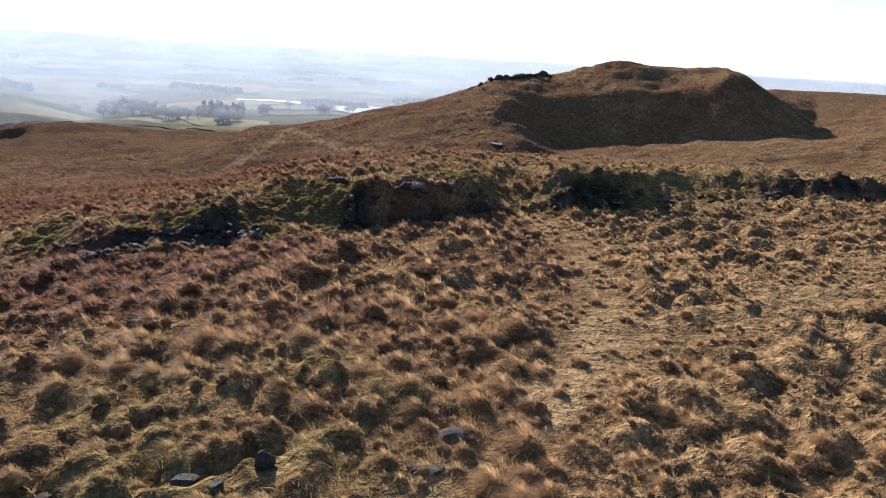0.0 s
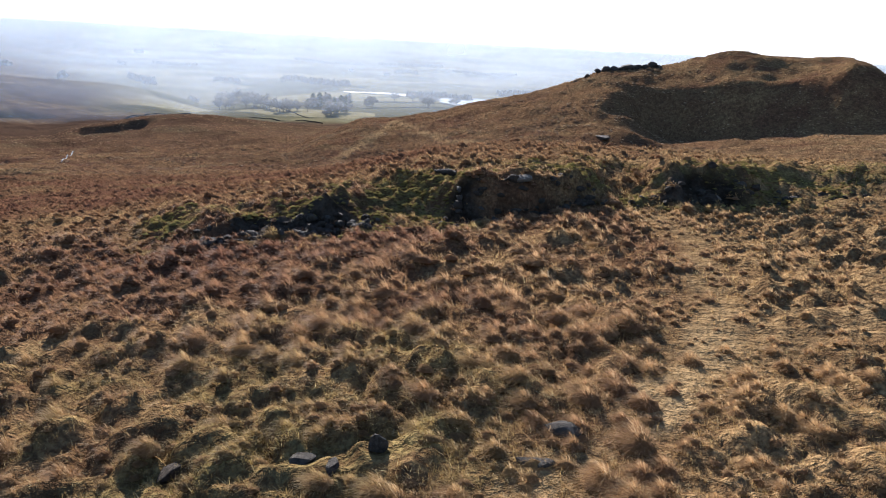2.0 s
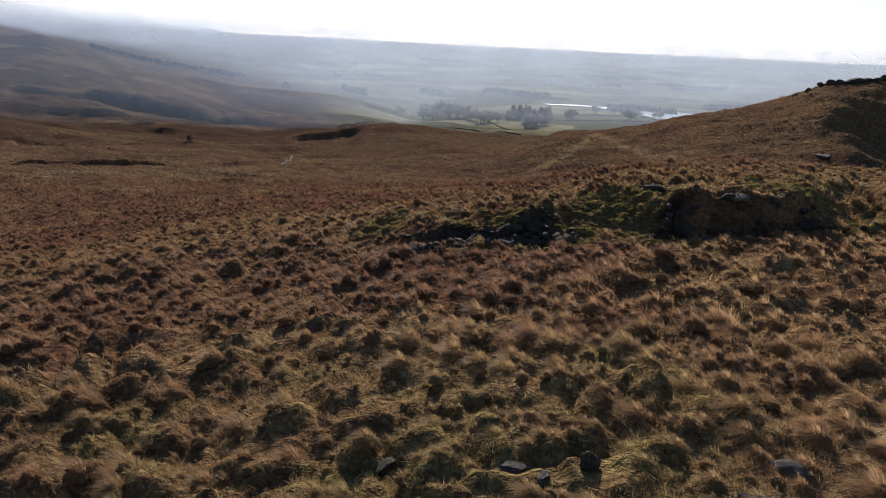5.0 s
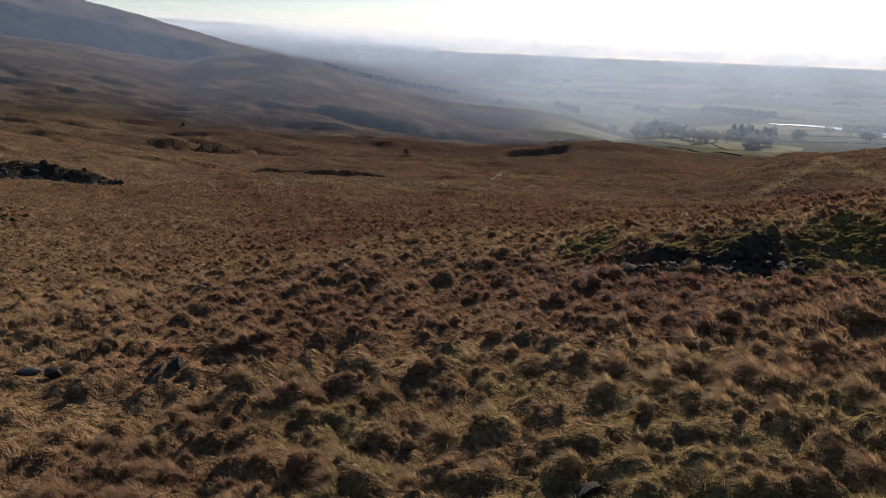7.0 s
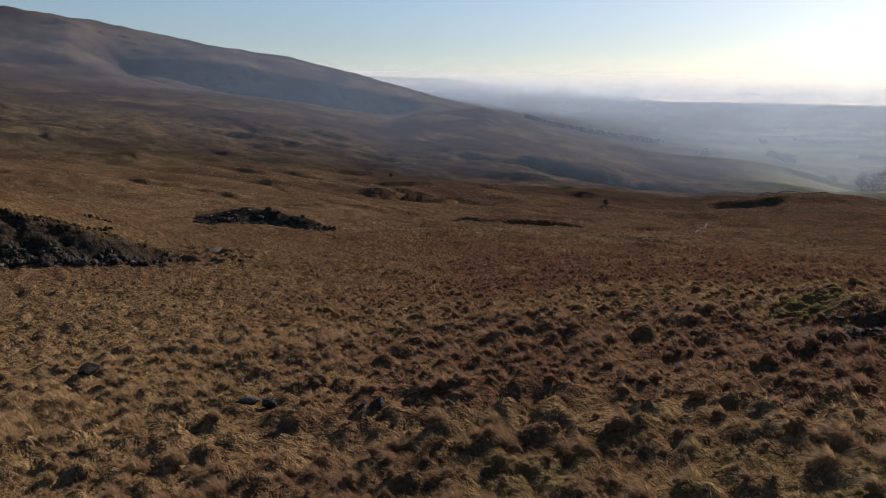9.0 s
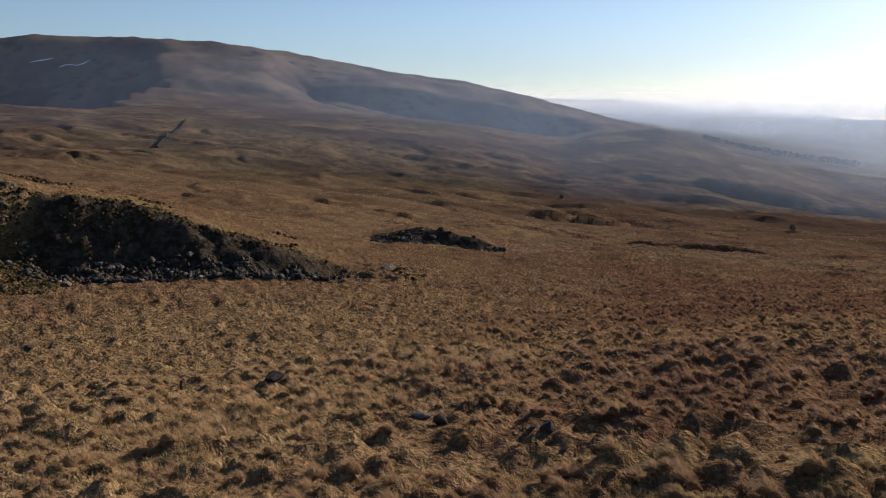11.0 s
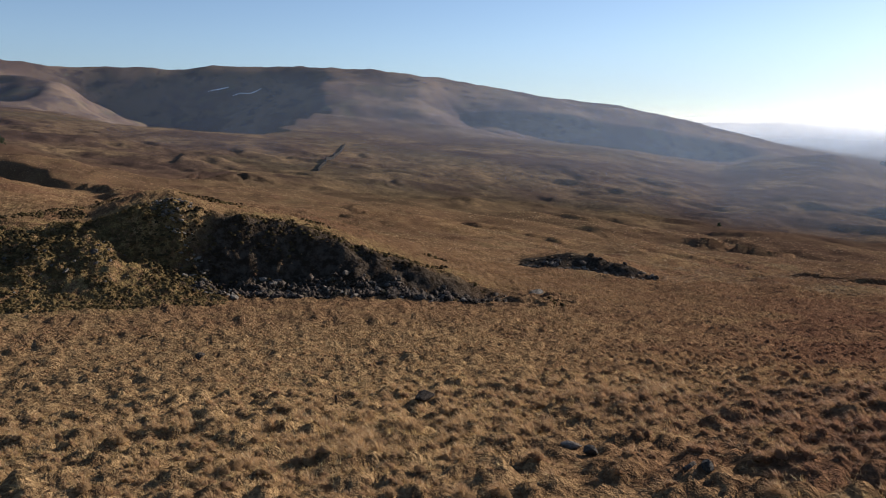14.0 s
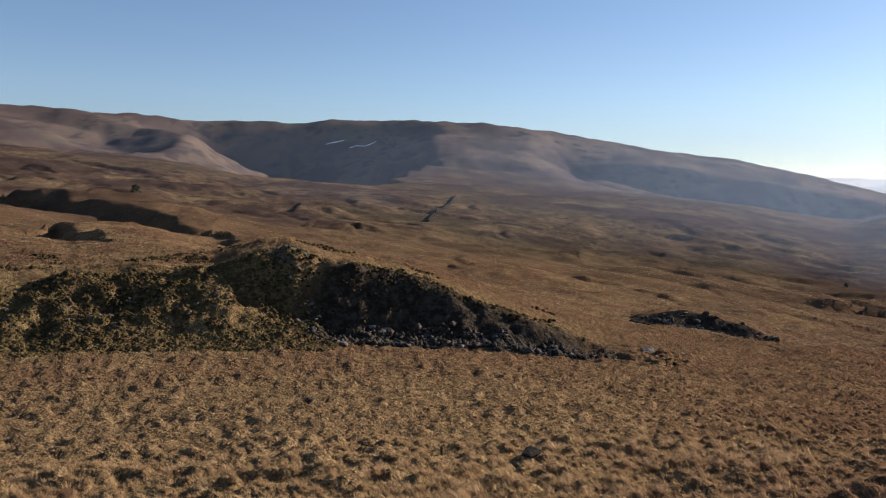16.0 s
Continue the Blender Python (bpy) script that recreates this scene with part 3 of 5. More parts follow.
        z = z + face * (0.08 * fbm(x, y, 0.4, 3, 87) + 0.07 * fbm(x, y, 1.1, 2, 89) - 0.03 * step(14, 17, az))
        qface = step(qf - 1, qf + 0.5, r) * (1 - step(qf + run * 0.8, qf + run + 1.0, r)) * step(64, 69, az)
        z = z + qface * (0.16 * fbm(x, y, 0.6, 3, 91) + 0.12 * fbm(x, y, 2.6, 2, 95))
    return z + EYE


def bank_run(az):
    """How far the bank's face is drawn out: steep and stony, or a gentle mossy slope."""
    gentle = np.exp(-((az - 12.2) / 2.9) ** 2) + np.exp(-((az + 3.8) / 2.0) ** 2) + 0.7 * np.exp(-((az + 16) / 4) ** 2) + 0.6 * np.exp(-((az - 29) / 3) ** 2)
    return 0.45 + 3.6 * np.minimum(gentle, 1)


def bank_lift(az):
    f = bank_foot(az) + 0.7
    a = np.array(BANK)[::-1]
    top = f * np.tan(np.radians(np.interp(az, a[:, 0], a[:, 1])))
    return np.maximum(0, top - base(az, f)) * step(31, 27, az) * step(-60, -32, az)


# bearing, distance, height, half width, half depth
HUMMOCKS = ((90, 230, 2.5, 9, 12), (34, 130, -2.0, 8, 10))
# right edge, floor and its swing with distance, rise to the left (bearings), near and far end, depth
COMBES = ((83.2, 90.0, 5.0, 11.0, 760, 2300, 140), (102.5, 105.0, 3.0, 7.0, 950, 2200, 34), (97.5, 98.5, 1.5, 3.0, 1100, 1900, 14))


def dips(az, r):
    a = np.radians(az)
    return np.degrees(np.arctan2(height(-np.sin(a) * r, np.cos(a) * r, False, [], []) - EYE, r))


def small_edges():
    """Little scarps and sheep-worn lips strewn over the moor."""
    g, out = random.Random(31), []
    for _ in range(150):
        b, r = g.uniform(40, 114), math.exp(g.uniform(math.log(95), math.log(620)))
        tall = r * g.uniform(0.0018, 0.0045) * g.choice((0.6, 1.0, 1.0, 1.5))
        half, lean = r * g.uniform(0.03, 0.11), math.radians(SUN_BEARING + 90 + g.uniform(-35, 35))
        cx, cy = polar(b, r)
        dx, dy, bow = -math.sin(lean) * half, math.cos(lean) * half, g.uniform(-0.25, 0.25)
        out.append([(cx + dx * t - dy * bow * (1 - t * t), cy + dy * t + dx * bow * (1 - t * t), tall * max(0.06, 1 - t * t)) for t in (-1, -0.5, 0, 0.5, 1)])
    return out


EDGE_LINES = [plan_edge(line, dips) for line in EDGES]
SMALL_EDGES = small_edges()


def ground_at(az, r):
    x, y = polar(az, r)
    return Vector((x, y, float(height(np.array([x]), np.array([y]))[0])))


# ---------------------------------------------------------------- mesh helpers
def mesh_of(name, verts, faces, material, smooth=True):
    """A mesh from arrays of places and of equal-sided faces."""
    me = bpy.data.meshes.new(name)
    verts, faces = np.asarray(verts, np.float32), np.asarray(faces, np.int32)
    n, k = faces.shape
    me.vertices.add(len(verts))
    me.vertices.foreach_set("co", verts.ravel())
    me.loops.add(n * k)
    me.loops.foreach_set("vertex_index", faces.ravel())
    me.polygons.add(n)
    me.polygons.foreach_set("loop_start", np.arange(0, n * k, k, dtype=np.int32))
    me.polygons.foreach_set("loop_total", np.full(n, k, np.int32))
    me.update(calc_edges=True)
    if smooth:
        me.polygons.foreach_set("use_smooth", np.ones(n, bool))
    me.materials.append(material)
    return me


def zone(me, name, values):
    me.attributes.new(name, "FLOAT", "POINT").data.foreach_set("value", np.asarray(values, np.float32))


def part(name, bm, material, parent, label="", smooth=False):
    """Links a bmesh as one mesh object under a thing or a part."""
    me = bpy.data.meshes.new(name)
    for f in bm.faces:
        f.smooth = smooth
    bm.to_mesh(me)
    bm.free()
    me.materials.append(material)
    ob = new(name, me)
    ob.parent = parent
    return tagged(ob, label) if label else ob


# ---------------------------------------------------------------- ground
def bearing_range(x, y):
    return np.degrees(np.arctan2(-x, y)), np.hypot(x, y)


def zones(x, y):
    """What covers the ground at each place: 0 to 1 for every kind."""
    az, r = bearing_range(x, y)
    f = bank_foot(az) + 0.2 * fbm(x, y, 0.9, 3, 5) + 0.45 * fbm(x, y, 2.0, 2, 9)
    on_bank = step(33, 28, az) * step(-44, -36, az)
    patch = fbm(x, y, 0.8, 3, 101)
    steep = 1 - step(0.9, 1.8, bank_run(az))
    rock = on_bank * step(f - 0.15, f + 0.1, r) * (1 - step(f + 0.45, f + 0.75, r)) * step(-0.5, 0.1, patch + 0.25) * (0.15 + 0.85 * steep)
    apron = step(f - 0.9, f - 0.4, r) * (1 - step(f - 0.2, f + 0.1, r)) * 0.8
    brow = step(f + 0.25, f + 0.55, r) * (1 - step(f + 1.9, f + 3.4, r))
    slope = (1 - steep) * step(f - 0.3, f, r) * (1 - step(f + 1.8, f + 3.0, r))
    moss = on_bank * np.maximum(np.maximum(apron * step(-0.4, 0.35, patch), brow * step(-0.75, 0.0, patch)), slope * step(-0.6, 0.05, patch)) * step(-34, -10, az)
    qf = 29.0 + 0.6 * fbm(x, y, 6.0, 2, 33)
    on_q = step(67, 75, az) * (1 - step(92.6, 95.0, az + 1.2 * (r - 30)))
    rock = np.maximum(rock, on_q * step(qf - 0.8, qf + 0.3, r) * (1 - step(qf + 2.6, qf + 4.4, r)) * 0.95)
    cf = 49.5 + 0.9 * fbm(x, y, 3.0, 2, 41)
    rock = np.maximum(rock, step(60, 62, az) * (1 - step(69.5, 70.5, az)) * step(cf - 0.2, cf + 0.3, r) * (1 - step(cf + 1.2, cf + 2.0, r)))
    moss = np.maximum(moss, 0.5 * on_q * step(qf + 2.0, qf + 4.0, r) * (1 - step(qf + 5, qf + 9, r)))
    moss = np.maximum(moss, 0.6 * step(91.5, 94.5, az) * step(25.5, 28, r) * (1 - step(33, 38, r)))
    russet = step(13, 20, r) * (1 - step(180, 500, r)) * step(66, 45, az) * (0.9 * step(-2, 14, az)) * 1.1
    russet = np.maximum(russet, 0.95 * np.exp(-((r - 7.5) / 5) ** 2) * step(0, 14, az) * step(66, 45, az))
    russet = russet * (1 - 0.5 * step(28, 60, r))
    pale = step(56, 80, az) * (1 - step(19, 27, r)) * step(3, 8, r)
    pale = np.maximum(pale, step(-4, -14, az) * (1 - step(40, 60, r)) * 1.2)
    terrace = near_line(x, y, TERRACE, 0.42 + 0.12 * patch) * step(-4, 10, az) * (1 - step(60, 68, az)) * (0.75 + 0.35 * patch)
    russet, pale = russet * (1 - 0.8 * terrace), np.maximum(pale, 0.55 * terrace)
    olive = (1 - step(4.6, 6.4, r + 0.6 * patch)) * step(-4, 12, az) * (1 - step(52, 64, az))
    russet = russet * (1 - 0.65 * olive)
    behind = 1 - step(118, 150, np.abs(az))
    russet, pale = russet * behind, pale * behind
    far = step(80, 300, r)
    field = step(500, 640, r) * (1 - step(28, 36, az + 5 * fbm(x, y, 300, 2, 111))) * step(-80, -50, az)
    high = step(850, 1400, r + 150 * fbm(x, y, 300, 3, 113)) * step(42, 50, az)
    trod = np.maximum(near_line(x, y, TROD, 0.23 + 0.09 * patch) * (1 - 0.5 * step(5.5, 8, r)), 0.35 * near_line(x, y, TROD_SIDE, 0.45 + 0.1 * patch))
    trod = np.maximum(trod, 0.6 * near_line(x, y, KNOLL_TRACK, 0.9 + 0.4 * patch))
    return dict(rock=rock, moss=moss, russet=russet, pale=pale, far=far, field=field, high=high, mid=step(24, 60, r), trod=trod * (0.55 + 0.3 * patch), terrace=terrace, olive=olive * behind)


def build_ground():
    az = np.radians(np.concatenate([np.arange(-40, 122, 0.2), np.arange(122, 320, 3.0)]))
    r = np.exp(np.concatenate([np.arange(math.log(0.02), 0, 0.2), np.arange(0, math.log(8.8), 0.0175), np.arange(math.log(8.8), math.log(12.6), 0.006), np.arange(math.log(12.6), math.log(27), 0.0175), np.arange(math.log(27), math.log(35), 0.005), np.arange(math.log(35), math.log(40), 0.0165), np.arange(math.log(40), math.log(640), 0.0095), np.arange(math.log(640), math.log(4985), 0.0155)]))
    n, m = len(r), len(az)
    R, A = np.meshgrid(r, az, indexing="ij")
    x, y = (-np.sin(A) * R).ravel() + 0.3, (np.cos(A) * R).ravel() + 0.3
    z = height(x, y)
    i, j = np.meshgrid(np.arange(n - 1), np.arange(m), indexing="ij")
    k = (j + 1) % m
    quads = np.stack([i * m + j, i * m + k, (i + 1) * m + k, (i + 1) * m + j], -1).reshape(-1, 4)
    co = np.stack([x, y, z], 1)
    covers = zones(x, y)
    zaz, zr = bearing_range(x[quads].mean(1), y[quads].mean(1))
    knoll = (zaz < 16) & (zaz > -23.5) & (zr > 63) & (zr < 125)
    fell = (zaz > 46) & (zaz < 200) & (zr > 950)
    for name, which, label, category in (("ground", ~(knoll | fell), "rough tussocky moorland falling to a farmed valley", "moorland"),
                                         ("knoll", knoll, "grassy knoll with a steep scooped face in shade", "hill"),
                                         ("fell", fell, "broad brown fell with shaded combes under blue sky", "mountain")):
        used, faces = np.unique(quads[which][:, ::-1], return_inverse=True)
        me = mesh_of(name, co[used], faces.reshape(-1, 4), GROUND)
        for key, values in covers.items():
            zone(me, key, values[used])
        tagged(new(name, me), label, category, kind="structure")


build_ground()


# ---------------------------------------------------------------- grass
def scatter(rng, low, high, per_m2, left=118, right=-37):
    """Random places between two distances, over the bearings that are open to view."""
    span = math.radians(left - right)
    count = int(0.5 * span * (high ** 2 - low ** 2) * per_m2)
    r = np.sqrt(rng.uniform(low ** 2, high ** 2, count))
    a = np.radians(right) + rng.uniform(0, span, count)
    return -np.sin(a) * r, np.cos(a) * r


def blades(rng, cx, cy, cz, size, count, droop, width, segments=2, comb=(0.0, 0.0), spread=0.42, crown=0.0):
    """Blades that rise from each clump's root and arch outwards. size: length by clump."""
    n = len(cx)
    c = np.repeat(np.arange(n), count)
    total = len(c)
    turn = rng.uniform(0, 2 * math.pi, total)
    out = rng.uniform(0.05, 1, total) ** 0.7
    length = size[c] * rng.uniform(0.55, 1.1, total)
    dx, dy = np.cos(turn) * out + comb[0], np.sin(turn) * out + comb[1]
    root = size[c] * spread
    px, py = cx[c] + np.cos(turn) * root * out * rng.uniform(0.6, 1, total), cy[c] + np.sin(turn) * root * out * rng.uniform(0.6, 1, total)
    pz = cz[c] - 0.03 * size[c] + crown * size[c] * (1 - 0.9 * out ** 2)
    rise = 0.72 * np.sqrt(np.clip(1.1 - 0.8 * out ** 2, 0.12, 1)) * rng.uniform(0.6, 1.15, total)
    w = width * rng.uniform(0.6, 1.4, total) * np.sqrt(length / 0.25)
    sx, sy = -np.sin(turn + rng.uniform(-0.9, 0.9, total)) * w, np.cos(turn) * w
    levels = [(0.0, 1.0), (0.55, 0.8), (1.0, 0.0)] if segments == 2 else [(0.0, 1.0), (1.0, 0.0)]
    verts = []
    for s, wide in levels:
        lx = px + dx * length * (0.35 * s + 0.45 * s * s)
        ly = py + dy * length * (0.35 * s + 0.45 * s * s)
        lz = pz + length * rise * (s - droop * out * s * s)
        for side in ((-1, 1) if wide else (0,)):
            verts.append(np.stack([lx + side * sx * wide, ly + side * sy * wide, lz], 1))
    k = len(verts)
    v = np.stack(verts, 1).reshape(-1, 3)
    o = np.arange(total)[:, None] * k
    tris = [(0, 1, 2), (1, 3, 2), (2, 3, 4)] if segments == 2 else [(0, 1, 2)]
    return v, np.concatenate([o + np.array(t) for t in tris]), k


def domes(rng, cx, cy, cz, size, sides, rings, comb=(0.0, 0.0), flat=1.0):
    """Rounded, lopsided hearts of tussocks. size: half width by clump."""
    n = len(cx)
    levels = [(1.0, -0.25), (0.92, 0.35), (0.55, 0.72)] if rings == 3 else [(1.0, -0.2), (0.66, 0.55)][:rings]
    turn = rng.uniform(0, 6.283, n)
    tall = size * rng.uniform(0.45, 0.95, n) * flat
    verts = []
    for wide, up in levels:
        for k in range(sides):
            t = turn + 6.283 * k / sides
            s = size * wide * rng.uniform(0.6, 1.35, n)
            verts.append(np.stack([cx + np.cos(t) * s + comb[0] * up * size, cy + np.sin(t) * s + comb[1] * up * size, cz + tall * (up + (rng.uniform(-0.12, 0.12, n) if up > 0 else 0))], 1))
    verts.append(np.stack([cx + comb[0] * size, cy + comb[1] * size, cz + tall * 0.9], 1))
    m = len(verts)
    tris = []
    for i in range(len(levels) - 1):
        for k in range(sides):
            a, b = i * sides + k, i * sides + (k + 1) % sides
            tris += [(a, b, b + sides), (a, b + sides, a + sides)]
    top = (len(levels) - 1) * sides
    tris += [(top + k, top + (k + 1) % sides, m - 1) for k in range(sides)]
    o = np.arange(n)[:, None] * m
    return np.stack(verts, 1).reshape(-1, 3), np.concatenate([o + np.array(t) for t in tris]), m


def join(pieces):
    verts, faces, at = [], [], 0
    for v, f, _ in pieces:
        verts.append(v), faces.append(f + at)
        at += len(v)
    return np.concatenate(verts), np.concatenate(faces)


def grass_object(name, pieces, material, label, smooth=False):
    v, f = join(pieces)
    me = mesh_of(name, v, f, material, smooth)
    each = np.repeat(np.arange(sum(len(p[0]) // p[2] for p in pieces)), np.concatenate([np.full(len(p[0]) // p[2], p[2]) for p in pieces]))
    roots = np.concatenate([p[0][::p[2]] for p in pieces]).astype(float)
    for key, values in zones(roots[:, 0], roots[:, 1]).items():
        if key in ("moss", "russet", "pale", "olive", "mid"):
            zone(me, key, values[each])
    return tagged(new(name, me), label, "grass", kind="stuff")


# loose stones that stand clear of the grass: bearing and distance
LONE = ((78.2, 10.1), (68.1, 7.7), (66.8, 7.5), (60.2, 6.85), (59.1, 6.67), (13.8, 3.48), (20.0, 3.5), (84.4, 10.75))


def open_ground(rng, x, y, bare=0.85):
    """Drops clumps from trodden and stony ground, and thins them in drifts."""
    z = zones(x, y)
    keep = rng.uniform(0, 1, len(x)) > np.maximum(np.maximum(z["trod"] * 1.1, z["moss"] * 0.97), np.maximum(z["rock"] * bare, z["terrace"] * 0.75))
    keep &= rng.uniform(0, 1, len(x)) < 0.85 + 0.45 * fbm(x, y, 1.6, 3, 121)
    for b, d in LONE:
        lx, ly = polar(b, d)
        keep &= np.hypot(x - lx, y - ly) > 0.03 * d + 0.1
    az, _ = bearing_range(x, y)
    keep &= rng.uniform(0, 1, len(x)) > 0.15 * step(58, 76, az)
    return x[keep], y[keep]


rng = np.random.default_rng(4)
COMB = (-0.42, -0.30)


def clumps(low, high, per_m2, size, count, droop, width, segments, sides=0, rings=2, flat=1.0, comb=None):
    """Tussocks over a belt of ground: the blades, and with sides the domed hearts as well."""
    x, y = open_ground(rng, *scatter(rng, low, high, per_m2))
    s = size * rng.uniform(0.6, 1.45, len(x)) * (1 + 0.35 * fbm(x, y, 3.0, 2, 131))
    az, r = bearing_range(x, y)
    s = s * (1 - 0.08 * step(60, 85, az)) * (1 - 0.3 * step(-4, -14, az)) * (1 - 0.35 * step(58, 78, az) * step(9, 14, r))
    z = height(x, y)
    heart = domes(rng, x, y, z, s * 0.44, sides, rings, (-0.2, -0.2), 0.8 * flat * (1 - 0.18 * step(55, 75, az))) if sides else None
    if not count:
        return None, heart
    return blades(rng, x, y, z, s * (0.62 if sides else 1), count, droop, width, segments, comb or COMB, 0.78 if sides else 0.42, 0.50 if sides else 0.0), heart


belts = [clumps(2.0, 6.2, 14, 0.19, 440, 1.15, 0.0014, 2, 9, 3), clumps(2.0, 6.2, 66, 0.108, 74, 1.05, 0.0015, 2, 7, 2),
         clumps(6.2, 12, 12, 0.19, 130, 1.0, 0.0027, 2, 7, 3), clumps(6.2, 12, 48, 0.12, 46, 0.8, 0.0032, 1, 6, 2)]
near_tussocks = grass_object("grass_tussocks", [b[0] for b in belts], TUSSOCK, "withered brown tussocks of coarse moor grass")
near_hearts = grass_object("tussock_thatch", [b[1] for b in belts], THATCH, "dense dark thatch at the heart of the tussocks", True)
belts = [clumps(1.8, 6.0, 520, 0.090, 17, 0.6, 0.0018, 1, comb=(-0.15, -0.12)), clumps(6.0, 13, 210, 0.095, 9, 0.6, 0.0040, 1, comb=(-0.1, -0.1))]
short_grass = grass_object("short_grass", [b[0] for b in belts], SHORT, "matted straw-coloured grass between the tussocks")
belts = [clumps(12, 24, 30, 0.150, 22, 0.8, 0.007, 1, 5, 2), clumps(24, 48, 13, 0.18, 10, 0.75, 0.012, 1, 4, 1)]
mid_tussocks = grass_object("tussock_slope", [b[0] for b in belts], MID_GRASS, "brown tussock grass on the falling slope")
mid_hearts = grass_object("tussock_thatch", [b[1] for b in belts], THATCH, "dense dark thatch of tussocks on the slope", True)
belts = [clumps(48, 112, 9.0, 0.27, 0, 0, 0, 1, 4, 1, 0.7), clumps(112, 210, 1.6, 0.5, 0, 0, 0, 1, 4, 1, 0.55)]
far_tussocks = grass_object("tussock_moor", [b[1] for b in belts], HEATH, "russet and tan tussocks over the moor and knoll", True)


def heather():
    """Dark heather and bilberry clumps on the quarried bank and the rough slope beside it."""
    a, r = np.radians(rng.uniform(67, 116, 12500)), rng.uniform(28.2, 42, 12500)
    x, y = -np.sin(a) * r, np.cos(a) * r
    az = np.degrees(a)
    keep = (zones(x, y)["rock"] * (1 - step(30.5, 31.5, r)) * (1 - step(90, 92, az)) < rng.uniform(0.1, 1.1, len(x))) & (fbm(x, y, 2.4, 3, 141) + 0.25 * step(91, 94, az) * (1 - step(95.5, 98, az)) - 0.9 * step(32.6, 34.5, r) * (1 - step(94, 97, az)) - 0.8 * step(76, 69, az) - 0.55 * step(93, 96, az) - 0.4 * step(77, 80, az) * (1 - step(91, 94, az)) * (1 - step(31.0, 31.6, r)) > -0.15)
    x, y = x[keep], y[keep]
    s = 0.075 * rng.uniform(0.4, 1.6, len(x))
    z = height(x, y)
    return domes(rng, x, y, z, s, 6, 2), blades(rng, x, y, z + 0.03, s * 1.1, 8, 0.5, 0.010, 1)


def cushions():
    """Moss cushions on the ledges, brow and apron of the broken bank."""
    az = rng.uniform(-32, 30, 15000)
    x, y = -np.sin(np.radians(az)), np.cos(np.radians(az))
    r = bank_foot(az) + rng.uniform(-0.9, 3.6, len(az))
    x, y = x * r, y * r
    z = zones(x, y)
    keep = (z["moss"] + 0.02 * z["rock"]) * step(-0.7, 0.3, fbm(x, y, 0.7, 2, 151)) > rng.uniform(0.1, 1.0, len(az))
    x, y = x[keep], y[keep]
    s = 0.030 * rng.uniform(0.4, 1.7, len(x))
    z = height(x, y)
    return domes(rng, x, y, z, s, 5, 1, (0.0, 0.0), 0.6), blades(rng, x, y, z, s * 1.3, 10, 0.6, 0.004, 1, spread=0.6)


CUSHION = plain_material("moss", (0.17, 0.135, 0.042), (0.36, 0.29, 0.095), 3.0, 0.95, 0.5)
grass_object("moss_cushions", cushions(), CUSHION, "yellow-green moss cushions on the broken bank", True)
HEATHER = plain_material("heather", (0.028, 0.020, 0.013), (0.085, 0.062, 0.026), 1.4, 0.95, 0.15)
ROUGH = plain_material("rough_grass", (0.070, 0.050, 0.022), (0.155, 0.110, 0.048), 0.8, 0.95, 0.3)


def rough_slope():
    """Olive bents and bilberry on the uneven slope beside the quarried face."""
    a, r = np.radians(rng.uniform(91, 116, 16000)), rng.uniform(26.8, 35.5, 16000)
    x, y = -np.sin(a) * r, np.cos(a) * r
    az = np.degrees(a)
    keep = (az - 1.25 * (r - 29.5) > 91.5) & (fbm(x, y, 1.7, 3, 161) > -0.85 + 1.2 * step(31.0, 34.0, r))
    x, y = x[keep], y[keep]
    s = 0.055 * rng.uniform(0.4, 1.7, len(x))
    z = height(x, y)
    return domes(rng, x, y, z, s, 6, 2, (0, 0), 0.8), blades(rng, x, y, z + 0.03, s * 1.3, 9, 0.6, 0.009, 1)


grass_object("rough_slope_grass", rough_slope(), ROUGH, "olive bents and bilberry on the uneven slope", True)
grass_object("heather_clumps", heather(), HEATHER, "dark heather and moss clumps on the quarried bank", True)


# ---------------------------------------------------------------- haze over the valley
def ground_dip(az, r):
    x, y = -np.sin(np.radians(az)) * r, np.cos(np.radians(az)) * r
    return np.degrees(np.arctan2(height(x, y, False) - EYE, r))


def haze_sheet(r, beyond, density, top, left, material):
    """An upright translucent sheet across the valley at one distance, standing in for haze, growing from nothing where
    it meets the ground and thinning out towards its top (a dip in degrees).
    """
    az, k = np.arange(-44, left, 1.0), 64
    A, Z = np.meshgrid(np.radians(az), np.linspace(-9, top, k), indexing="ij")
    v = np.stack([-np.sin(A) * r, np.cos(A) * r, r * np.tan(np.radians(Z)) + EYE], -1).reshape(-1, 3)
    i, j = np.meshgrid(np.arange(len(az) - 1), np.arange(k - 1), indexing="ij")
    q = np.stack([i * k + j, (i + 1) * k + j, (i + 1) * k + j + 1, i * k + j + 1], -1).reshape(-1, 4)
    me = mesh_of("valley_haze_sheet", v, q, material)
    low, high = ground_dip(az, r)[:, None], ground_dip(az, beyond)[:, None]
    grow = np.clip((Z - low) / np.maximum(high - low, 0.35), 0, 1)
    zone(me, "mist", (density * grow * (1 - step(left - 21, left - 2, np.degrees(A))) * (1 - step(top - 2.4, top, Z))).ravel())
    return tagged(new("valley_haze_sheet", me), "thin sunlit mist lying across the valley", "haze", kind="structure")


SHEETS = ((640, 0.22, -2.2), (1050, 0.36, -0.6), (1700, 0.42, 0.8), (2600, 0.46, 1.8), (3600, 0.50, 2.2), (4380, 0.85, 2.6))
